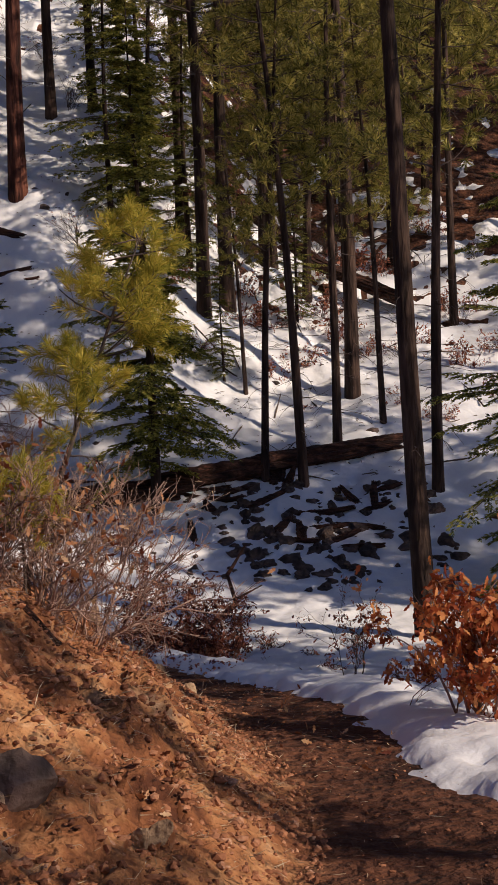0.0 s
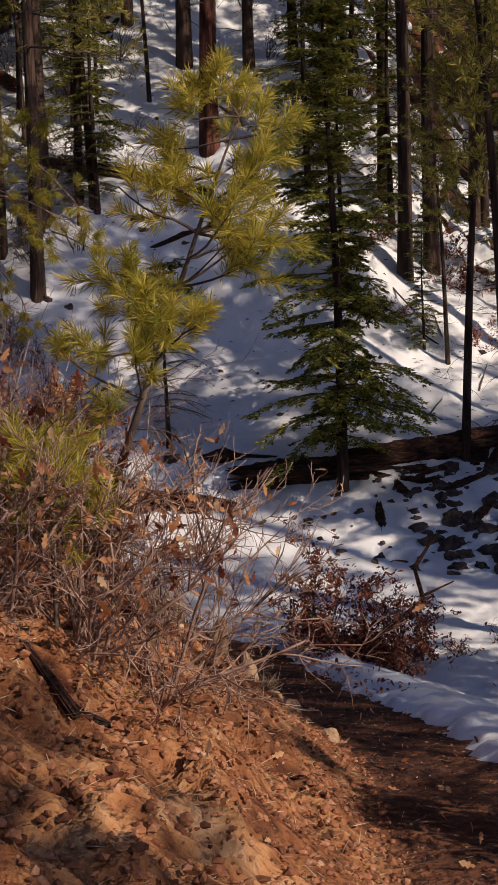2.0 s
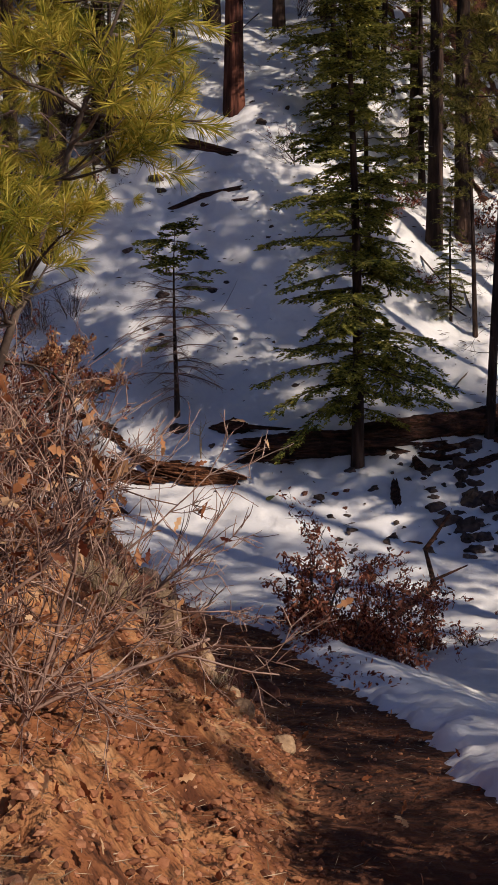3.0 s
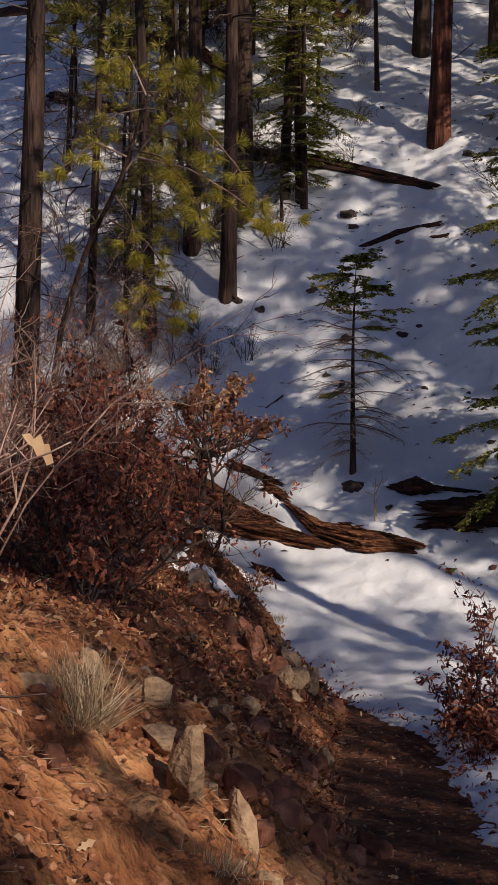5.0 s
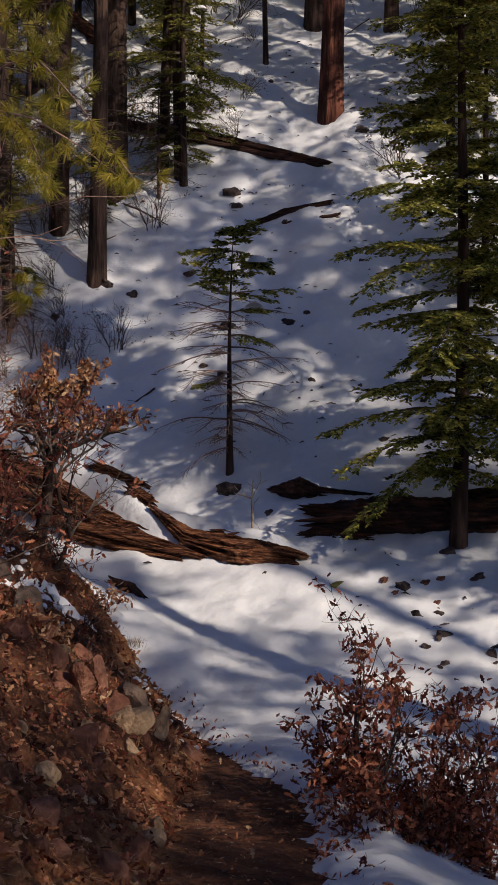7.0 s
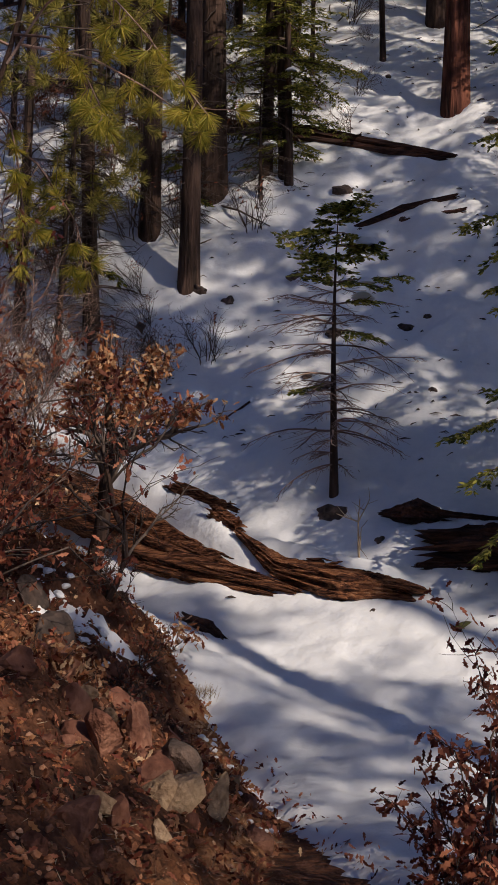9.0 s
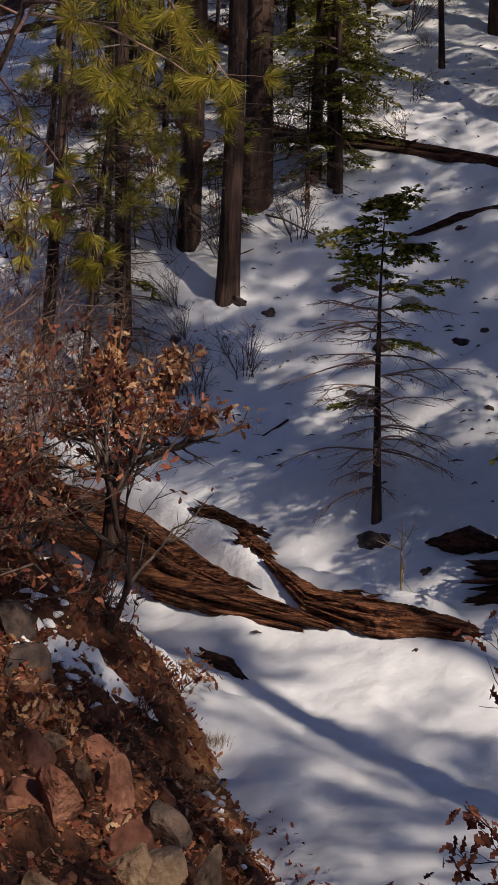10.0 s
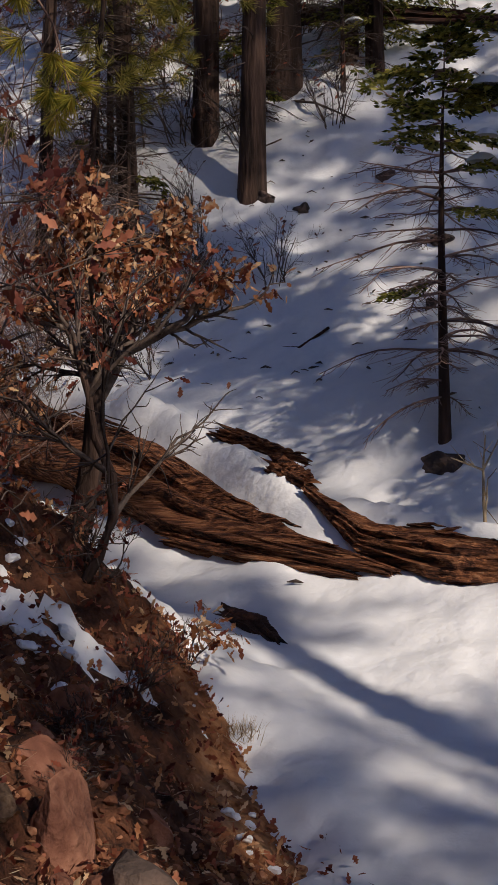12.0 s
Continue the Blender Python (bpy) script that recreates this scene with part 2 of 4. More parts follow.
def thing(name, label, category, group="", place=(0, 0, 0), turn=0.0, size=1.0):
    ob = new(name)
    ob.empty_display_size = 0.2
    tagged(ob, label, category, group)
    ob.matrix_basis = pose(*place, 0, 0, turn) @ Matrix.Scale(size, 4)
    return ob


def stand(x, y, sink=0.05):
    return (x, y, float(ground_z(x, y)) - sink)


def bend_line(start, way, length, steps, wobble, rng, pull=(0, 0, 0)):
    """A crooked line of points that starts at start and drifts."""
    pts = [np.asarray(start, float)]
    d = np.asarray(way, float) / np.linalg.norm(way)
    for _ in range(steps):
        d = d + rng.normal(0, wobble, 3) + np.asarray(pull)
        d /= np.linalg.norm(d)
        pts.append(pts[-1] + d * length / steps)
    return np.array(pts)


# ---- ground and snow ----
RIM_Y = [-30, 0, 5, 5.7, 6.5, 9, 11.6, 14.1, 16, 17.6, 19.2, 20.9, 22.2, 24, 27, 60]
RIM_X = [2.5, 1.6, 1.3, 1.05, 0.86, 0.46, -0.02, -0.98, -1.65, -2.1, -3.45, -4.9, -6.1, -8.3, -14, -40]


DRIFTS = (([(-10.2, 25.98, 0.45), (-8.1, 25.02, 0.42), (-6.85, 24.42, 0.38), (-6.2, 23.92, 0.30), (-5.65, 23.66, 0.17), (-5.3, 23.52, 0.03)], 0.17),
          ([(-5.75, 23.98, 0.2), (-5.0, 23.78, 0.24), (-4.3, 23.78, 0.12)], 0.16))


def log_drift(x, y):
    """Snow banked up behind the rotten log and in its split."""
    deep = np.zeros_like(x + y, dtype=float)
    for line, width in DRIFTS:
        for (ax, ay, ah), (bx, by, bh) in zip(line, line[1:]):
            f = np.clip(((x - ax) * (bx - ax) + (y - ay) * (by - ay)) / ((bx - ax) ** 2 + (by - ay) ** 2), 0, 1)
            away = np.hypot(x - ax - f * (bx - ax), y - ay - f * (by - ay))
            deep = np.maximum(deep, (ah + f * (bh - ah)) * np.exp(-(away / width) ** 2))
    return deep


def snow_depth(x, y):
    """Metres of snow on the ground; below nought where the ground is bare."""
    rim = soft_interp(y, RIM_Y, RIM_X, 0.35)
    edge = (x - rim) + 0.08 * ripple(x, y, 1.3, 21) + 0.04 * ripple(x, y, 0.5, 22) + (0.02 + 0.05 * ease((y - 8) / 5)) * ripple(x, y, 0.24, 27)
    edge = edge + 1.1 * ease((y - 20.6) / 2.0)
    near = 0.13 * (1 - np.exp(-np.clip(edge, 0, 9) / 0.16)) + np.minimum(edge, 0) * 0.5
    bare = ripple(x, y, 3.0, 23) * 0.55 + ripple(x, y, 1.0, 24) * 0.5 + ripple(x, y, 0.4, 26) * 0.25
    rocky = ease((x + 2.6) / 1.2) * ease((y - 21.3) / 0.6) * ease((26.5 - y) / 1.0)
    redder = ease((y - 30.5) / 4) * ease((x + 4.5) / 4)
    wild = 0.25 + 1.1 * ease((y - 33) / 14)
    wild = wild + 0.75 * ease((-8.0 - x) / 2.5) * ease((y - 27) / 3)
    limit = 1.7 - 0.75 * rocky - 1.0 * redder - 0.95 * wild * ease((y - 26) / 6)
    near = np.minimum(near, 0.25 * (limit - bare))
    near = near + (near > 0) * log_drift(x, y)
    # thin patches lodged on the shaded bank
    lodged = 0.9 - np.hypot((x + 5.72) * 0.78 + (y - 20.2) * 0.63, ((y - 20.2) * 0.78 - (x + 5.72) * 0.63) * 3.0) / 0.62
    return np.maximum(near, np.minimum(0.09 * lodged + 0.06 * ripple(x, y, 0.26, 28) - 0.02, 0.06))


def axis(stretches, grow_low, grow_high):
    v = []
    for a, b, s in stretches:
        v += list(np.arange(a, b - 1e-6, s))
    v.append(stretches[-1][1])
    s, lo = grow_low[1], v[0]
    while lo > grow_low[0]:
        s *= 1.35
        lo -= s
        v.insert(0, lo)
    s, hi = grow_high[1], v[-1]
    while hi < grow_high[0]:
        s *= 1.25
        hi += s
        v.append(hi)
    return np.array(v)


gx = axis([(-16, -9, 0.2), (-9, 3, 0.06), (3, 7, 0.2)], (-500, 0.3), (500, 0.3))
gy = axis([(0, 4, 0.15), (4, 22.5, 0.06), (22.5, 34, 0.08), (34, 48, 0.25)], (-300, 0.4), (650, 0.6))
GX, GY = np.meshgrid(gx, gy)
GZ = ground_z(GX, GY)
SD = snow_depth(GX, GY)


def sheet(name, z, keep, mat):
    rows, cols = z.shape
    idx = np.arange(rows * cols).reshape(rows, cols)
    quads = np.stack([idx[:-1, :-1], idx[:-1, 1:], idx[1:, 1:], idx[1:, :-1]], axis=-1).reshape(-1, 4)
    quads = quads[keep[quads].any(axis=1)]
    used = np.unique(quads)
    remap = np.full(rows * cols, -1)
    remap[used] = np.arange(len(used))
    co = np.stack([GX.ravel(), GY.ravel(), z.ravel()], axis=1)[used]
    me = bpy.data.meshes.new(name)
    me.from_pydata(co, [], remap[quads].tolist())
    me.materials.append(mat)
    me.shade_smooth()
    return new(name, me), used


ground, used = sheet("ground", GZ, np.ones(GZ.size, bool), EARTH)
tagged(ground, "red-brown earth trail, bank and forest floor", "ground", kind="structure")
D = left_of_toe(GX, GY)
trodden = ease((0.12 - D) / 0.3) * ease((22 - GY) / 2)
# Leaf litter; on the bank d > 0 it also paints shade into the soil.
litter_shade = np.clip(ease((GY - 21) / 2) + 0.95 * ease((GY - 12.5) / 2.5) * ease(D / 0.5), 0, 1)
for key, values in (("trail", trodden), ("litter", litter_shade)):
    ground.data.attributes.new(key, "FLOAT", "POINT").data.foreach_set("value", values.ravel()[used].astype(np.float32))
snow_z = GZ + np.where(SD > 0, SD, np.maximum(SD, -0.5)) + np.where(SD > 0.02, 0.02 * ripple(GX, GY, 0.7, 31) + 0.01 * ripple(GX, GY, 0.22, 32), 0)
snow, _ = sheet("snow", snow_z - 0.004, (SD > 0).ravel(), SNOW)
tagged(snow, "old white snow lying on the gully and hillside", "snow", kind="structure")

# Trees added out of view to block sun and sky: x, y, turn, scale.
SHADE_PINES = ((10.3, 8.4, 10, 1.1), (8.7, 10.7, 200, 1.0), (14.0, 6.1, 300, 1.2), (22.6, 15.8, 20, 1.3), (25.7, 12.0, 60, 1.4),
               (18.0, 17.2, 220, 1.2), (12.0, 19.5, 40, 1.1), (12.7, 17.6, 170, 1.05),
               (-9, 2, 100, 1.2), (-12, 8, 30, 1.3), (-7, -5, 60, 1.1), (-14, 15, 200, 1.2), (-3, -9, 10, 1.2), (3, -12, 150, 1.2), (-16, 22, 80, 1.2), (-11, 13, 300, 1.0), (8.3, -6.6, 250, 1.1), (-20, 10, 20, 1.3), (-13, 19.5, 240, 1.0))
SHADE_FIRS = ((15.3, 19.2, 10, 1.9), (5.7, 14.9, 200, 1.25), (6.7, 14.4, 90, 1.4), (11.9, 23.8, 33, 1.5),
              (-6, -12, 0, 1.5), (0, -15, 50, 1.6), (11.4, -11.5, 100, 1.6), (14.5, -8.3, 150, 1.7), (21.5, 2.7, 200, 1.7), (-12, -6, 250, 1.6), (-15, 4, 300, 1.6), (23.5, 24.7, 20, 1.7), (19.5, 29.7, 80, 1.7), (-18, 16, 120, 1.6))
SHADE_HIGH = ((14.2, 18.9, 60, 1.15),)
SHADE_TRUNKS = ((12.2, 27.6, 80, 0.9),)
SHADE_SLIM = ((7.3, 16.5, 90, 1.0),)
SHADE_YOUNG = ((4.7, 1.2, 60, 0.86), (5.0, 2.9, 210, 0.84), (5.1, 6.1, 30, 0.64), (4.2, 7.7, 130, 0.64), (5.0, 8.6, 240, 0.68), (4.3, 10.1, 300, 0.63), (4.9, 11.1, 330, 0.62), (4.0, 12.6, 80, 0.53), (3.9, 13.9, 190, 0.55))


# ---- trees ----
def crown_tuft(shape, at, way, rng, n, length, width, spread=0.9):
    d = rng.normal(0, 1, (n, 3))
    d /= np.linalg.norm(d, axis=1)[:, None]
    d = d * spread + np.asarray(way) * 0.9
    shape.blades(np.asarray(at) - 0.05 * rng.rand(n, 1) * np.asarray(way), d, rng.normal(0, 1, (n, 3)), length * rng.uniform(0.7, 1.1, n), width)


def pine_tree(name, label, height, girth, seed, crown_from, reach, whorls, needle, bark=None, leaf=None, lean=(0, 0), stubs=10, tufts=5, place=(0, 0, 0), group="", droop=0.0, needles=16, needle_width=0.0):
    """A pine: bare tapering trunk, dead stubs below, whorls of limbs with needle tufts above."""
    rng = np.random.RandomState(seed)
    tree = thing(name, label, "tree", group, place)
    trunk, limbs, crown, dead = Shape(), Shape(), Shape(), Shape()
    k = max(9, int(height * 1.6))
    s = np.linspace(0, 1, k)
    wob = np.stack([np.sin(s * 5 + seed) * 0.012 * height * s, np.cos(s * 4 + seed * 2) * 0.012 * height * s], axis=1)
    line = np.stack([lean[0] * height * s + wob[:, 0], lean[1] * height * s + wob[:, 1], height * s], axis=1)
    rad = girth / 2 * ((1 - s) ** 0.8 * 0.93 + 0.05 + 0.22 * np.exp(-s * height / (girth * 1.6)))
    line[0, 2] -= 0.25
    trunk.tube(line, rad, 12)
    point = lambda f: np.array([np.interp(f, s, line[:, i]) for i in range(3)])
    for _ in range(stubs):
        f = rng.uniform(0.06, crown_from + 0.1)
        a = rng.uniform(0, 6.283)
        pts = bend_line(point(f), (math.cos(a), math.sin(a), rng.uniform(-0.35, 0.2)), rng.uniform(0.15, 0.55) * reach, 5, 0.12, rng, (0, 0, -0.05 - droop * 0.1))
        dead.tube(pts, np.linspace(0.012, 0.003, 6) * (0.6 + girth), 3)
        for q in range(3):
            i = rng.randint(2, 6)
            dead.tube(bend_line(pts[i], pts[i] - pts[i - 1] + rng.normal(0, 0.05, 3), rng.uniform(0.1, 0.35), 3, 0.2, rng, (0, 0, -0.12)), [0.005, 0.004, 0.003, 0.002], 3)
    for w in range(whorls):
        f = crown_from + (0.985 - crown_from) * (w + rng.uniform(-0.3, 0.3)) / whorls
        f = min(max(f, 0.02), 0.985)
        span = reach * (0.35 + 0.65 * math.sin(min(1, (1 - f) / (1 - crown_from + 0.01) * 1.25 + 0.1) * math.pi * 0.6)) * rng.uniform(0.6, 1.1)
        for _ in range(rng.randint(2, 5)):
            a = rng.uniform(0, 6.283)
            pts = bend_line(point(f), (math.cos(a), math.sin(a), rng.uniform(-0.2, 0.45) - droop), span, 6, 0.10, rng, (0, 0, 0.03 - droop * 0.12))
            limbs.tube(pts, np.linspace(0.004 + 0.008 * span, 0.003, 7), 4)
            for q in range(tufts):
                g = rng.uniform(0.35, 1.0)
                i = min(5, int(g * 6))
                at = pts[i] + (pts[i + 1] - pts[i]) * (g * 6 - i)
                way = pts[i + 1] - pts[i]
                way = way / np.linalg.norm(way)
                out = way + rng.normal(0, 0.6, 3) + np.array([0, 0, 0.25 - droop])
                twig = bend_line(at, out, rng.uniform(0.15, 0.32) * max(span, 0.6), 3, 0.15, rng, (0, 0, 0.08 - droop * 0.2))
                limbs.tube(twig, np.array([0.005, 0.004, 0.003, 0.003]) * min(1.0, span), 3)
                for at2 in (twig[2], twig[3]):
                    crown_tuft(crown, at2, (twig[3] - twig[2]) / np.linalg.norm(twig[3] - twig[2]), rng, needles, needle, needle_width or needle * 0.06 + 0.003)
    part("trunk", trunk, bark or BARK, tree)
    tagged(part("branchwork", limbs, DEAD_TWIG, tree), kind="stuff")
    if dead.v:
        tagged(part("dead_twigwork", dead, DEAD_TWIG, tree), kind="stuff")
    tagged(part("crown", crown, leaf or PINE, tree, smooth=False), kind="stuff")
    return tree


def fir_tree(name, label, height, girth, seed, reach, bare=0.1, dead_to=0.0, place=(0, 0, 0), group="", per=9, snowy=0, gap=0.26, taper=0.75, dead_mat=None):
    """A fir: straight trunk, whorls of flat drooping sprays; below dead_to its twigs are bare."""
    rng = np.random.RandomState(seed)
    tree = thing(name, label, "tree", group, place)
    trunk, limbs, crown, caps = Shape(), Shape(), Shape(), []
    s = np.linspace(0, 1, 14)
    line = np.stack([0.02 * height * np.sin(3 * s + seed) * s, 0.015 * height * np.cos(4 * s + seed) * s, height * s], axis=1)
    line[0, 2] -= 0.2
    trunk.tube(line, girth / 2 * ((1 - s) * 0.95 + 0.05 + 0.2 * np.exp(-s * height / (girth * 1.6))), 10)
    f = bare
    while f < 0.985:
        f = min(0.99, f + gap * rng.uniform(0.6, 1.2) / height)
        at = np.array([np.interp(f, s, line[:, i]) for i in range(3)])
        span = reach * (1 - f) ** taper * min(1.0, 0.45 + f * 2.2)
        for _ in range(rng.randint(3, 6)):
            a = rng.uniform(0, 6.283)
            length = span * rng.choice([rng.uniform(0.3, 0.6), rng.uniform(0.7, 1.2)])
            up = 0.25 * (f - 0.45)
            pts = bend_line(at, (math.cos(a), math.sin(a), up + 0.12), length, 6, 0.10, rng, (0, 0, -0.10 + 0.08 * f))
            limbs.tube(pts, np.linspace(0.006 + 0.008 * length, 0.003, 7), 3)
            is_dead = f < dead_to and rng.rand() > 0.04
            place_at, ways, sides = [], [], []
            for q in range(per):
                g = (q + rng.rand()) / per * 0.85 + 0.15
                i = min(5, int(g * 6))
                p0 = pts[i] + (pts[i + 1] - pts[i]) * (g * 6 - i)
                d0 = pts[i + 1] - pts[i]
                d0 = d0 / np.linalg.norm(d0)
                sd = np.cross(d0, (0, 0, 1.0))
                sd = sd / (np.linalg.norm(sd) + 1e-6)
                for sgn in (-1, 1):
                    d1 = d0 * 0.75 + sd * sgn * 0.8 + np.array([0, 0, -0.15]) + rng.normal(0, 0.12, 3)
                    d1 /= np.linalg.norm(d1)
                    tl = (0.10 + 0.32 * length * (1.15 - g)) * rng.uniform(0.6, 1.1)
                    if is_dead:
                        limbs.tube(np.array([p0, p0 + d1 * tl * 0.5 + np.array([0, 0, -0.02]), p0 + d1 * tl + np.array([0, 0, -0.08 * tl])]), [0.003, 0.0025, 0.0015], 3)
                        continue
                    m = max(4, int(tl / 0.026))
                    u = rng.rand(m)
                    for sg2 in (-1, 1):
                        place_at.append(p0 + d1 * tl * u[:, None] + np.array([0, 0, -0.10 * tl]) * (u ** 2)[:, None])
                        sd2 = np.cross(d1, (0, 0, 1.0))
                        ways.append(d1 * 0.8 + sd2 * sg2 * 0.6 + rng.normal(0, 0.2, (m, 3)))
                        sides.append(np.array([sd2] * m) + rng.normal(0, 0.5, (m, 3)))
            if place_at:
                place_at = np.concatenate(place_at)
                crown.blades(place_at, np.concatenate(ways), np.concatenate(sides), rng.uniform(0.06, 0.10, len(place_at)), 0.03)
            if snowy and not is_dead and rng.rand() < snowy and length > 0.4:
                c = pts[4] + np.array([0, 0, 0.05])
                th = np.arange(8) * math.pi / 4
                rr = rng.uniform(0.10, 0.2)
                ring = np.stack([c[0] + rr * np.cos(th) * rng.uniform(0.7, 1.2, 8), c[1] + rr * np.sin(th), np.full(8, c[2] - 0.03)], axis=1)
                top = c + np.array([0, 0, rr * 0.4])
                caps.append(Shape())
                caps[-1].add(np.vstack([ring, (ring + top) / 2 + np.array([0, 0, rr * 0.15]), top]), [(i, (i + 1) % 8, 8 + (i + 1) % 8, 8 + i) for i in range(8)] + [(8 + i, 8 + (i + 1) % 8, 16) for i in range(8)])
    part("trunk", trunk, BARK, tree)
    tagged(part("branchwork", limbs, dead_mat or DEAD_TWIG, tree), kind="stuff")
    if crown.v:
        tagged(part("crown", crown, FIR, tree, smooth=False), kind="stuff")
    for clump in caps:
        part("snow_clump", clump, SNOW, tree, "clump of white snow")
    return tree


LEAF = np.array([[0, 0, 0], [0.16, 0.10, 0.02], [0.30, 0.07, 0.0], [0.42, 0.22, 0.03], [0.58, 0.11, 0.0], [0.72, 0.20, -0.02], [1.0, 0, -0.10], [0.72, -0.20, -0.02], [0.58, -0.11, 0.0], [0.42, -0.22, 0.03], [0.30, -0.07, 0.0], [0.16, -0.10, 0.02]])


def leaves(shape, at, size, rng, way=None):
    n = len(at)
    d = rng.normal(0, 1, (n, 3)) + (np.array([0, 0, -0.5]) if way is None else np.asarray(way))
    d /= np.linalg.norm(d, axis=1)[:, None]
    s = np.cross(d, rng.normal(0, 1, (n, 3)))
    s /= np.linalg.norm(s, axis=1)[:, None]
    u = np.cross(d, s)
    sz = size * rng.uniform(0.6, 1.15, n)[:, None, None]
    q = np.asarray(at)[:, None, :] + sz * (LEAF[None, :, 0:1] * d[:, None, :] + LEAF[None, :, 1:2] * s[:, None, :] + LEAF[None, :, 2:3] * u[:, None, :])
    faces = [tuple(range(i * 12, i * 12 + 12)) for i in range(n)]
    shape.add(q.reshape(-1, 3), faces)


def shrub(name, label, seed, height, spread, stems, leaf_count, leaf_size, leaf_mat, place, turn=0.0, girth=0.02, twist=0.16, twig_mat=None, lift=0.75, levels=3, group="", leaf_low=0.3, fork=4, lean=(0, 0), stem_mat=None):
    """A many-stemmed shrub or small oak: crooked stems that fork, fine twigs, and dry leaves that hang on."""
    rng = np.random.RandomState(seed)
    bush = thing(name, label, "shrub", group, place, turn)
    twigs, foliage, tips, woods = Shape(), Shape(), [], []

    def grow(start, way, length, r, level):
        steps = 6 if level == 0 else 4
        pts = bend_line(start, way, length, steps, twist, rng, (0, 0, 0.04))
        if level == 0:
            woods.append(Shape())
        wood = woods[-1] if level == 0 else twigs
        wood.tube(pts, np.linspace(r, r * 0.5, steps + 1), 6 if level == 0 and girth > 0.03 else 4 if level < 2 else 3)
        if level >= 1:
            tips.extend(pts[1:])
        if level < levels:
            for q in range(fork + (level == 0)):
                i = rng.randint(2 if level == 0 else 1, steps + 1)
                d = (pts[i] - pts[i - 1]) / np.linalg.norm(pts[i] - pts[i - 1])
                grow(pts[i], d + rng.normal(0, 0.55, 3), length * rng.uniform(0.35, 0.62), max(r * 0.5, 0.0022), level + 1)

    for _ in range(stems):
        a = rng.uniform(0, 6.283)
        out = rng.uniform(0.05, 1.0) * spread / height
        grow((rng.normal(0, 0.05 * spread), rng.normal(0, 0.05 * spread), -0.08), (math.cos(a) * out + lean[0], math.sin(a) * out + lean[1], lift), height * rng.uniform(0.45, 0.7), girth * rng.uniform(0.6, 1.1), 0)
    for wood in woods:
        part("stem", wood, stem_mat or twig_mat or DEAD_TWIG, bush)
    tagged(part("twigwork", twigs, twig_mat or DEAD_TWIG, bush), kind="stuff")
    if leaf_count:
        tips = np.array(tips)
        tips = tips[tips[:, 2] > leaf_low * height]
        pick = tips[rng.randint(0, len(tips), leaf_count)]
        leaves(foliage, pick + rng.normal(0, 0.025, pick.shape), leaf_size, rng)
        tagged(part("foliage", foliage, leaf_mat, bush, smooth=False), kind="stuff")
    return bush


# Trees of the far hillside: places first, then kinds.
RED_TREE = pine_tree("ponderosa_pine", "tall ponderosa pine with thick reddish furrowed bark", 17, 0.47, 11, 0.62, 3.0, 12, 0.22, BARK_RED, place=stand(-6.08, 32.75), lean=(0.025, 0.0), stubs=6, group="pines on the slope")
pine_tree("ponderosa_pine", "dark pine trunk rising beside the snowy trail", 20, 0.34, 12, 0.55, 2.0, 12, 0.22, BARK, place=stand(2.33, 18.6), lean=(-0.045, 0.0), stubs=14, group="pines on the slope", droop=0.2)

slim = pine_tree("pine_tree", "slender dark-barked pine standing in snow", 13, 0.21, 13, 0.42, 1.7, 14, 0.2, place=stand(0.76, 25.4), lean=(-0.05, 0.0), stubs=26, group="slim pines", tufts=7, needle_width=0.021)
for x, y, turn, k in ((-0.03, 25.75, 160, 0.85), (1.51, 26.8, 250, 1.0), (2.62, 28.1, 30, 0.75), (3.4, 25.25, 100, 1.15), (1.21, 34.3, 200, 1.2), (0.4, 35.6, 300, 1.0), (4.99, 33.3, 60, 1.1), (-8.4, 30.7, 10, 0.8), (-8.75, 30.75, 140, 1.0), (-12.4, 33.6, 70, 1.0), (-13.1, 34.0, 220, 0.9), (-15, 34.3, 100, 1.0), (-10.3, 27.85, 20, 1.2), (-11.6, 27.8, 240, 0.9), (-11.0, 30.6, 15, 0.6), (-12.0, 31.6, 115, 0.55), (-13.0, 32.4, 215, 0.65), (-10.6, 32.4, 315, 0.6), (-14.2, 35.0, 45, 0.8), (-12.9, 35.6, 145, 0.75), (-11.3, 34.0, 245, 0.7), (-10.0, 34.8, 345, 0.75), (-15.6, 36.0, 75, 0.8), (-14.0, 31.0, 175, 0.6), (2.1, 31.6, 275, 0.7), (-0.4, 29.0, 25, 0.5), (3.4, 30.6, 95, 0.7), (-3.0, 35.6, 195, 0.8), (-11.4, 29.0, 113, 0.5), (-12.3, 30.4, 153, 0.4), (-13.3, 33.2, 193, 0.5), (-11.7, 32.7, 233, 0.45), (-9.2, 33.9, 273, 0.5), (-14.6, 32.4, 313, 0.45), (-8.0, 34.6, 353, 0.6), (-12.0, 36.8, 53, 0.7), (-13.6, 37.4, 93, 0.7), (-10.5, 36.4, 133, 0.6), (0.2, 38.2, 295, 0.9), (2.2, 37.6, 5, 0.9)):
    copy_thing(slim, pose(*stand(x, y), 0, 0, turn) @ Matrix.Scale(k, 4))

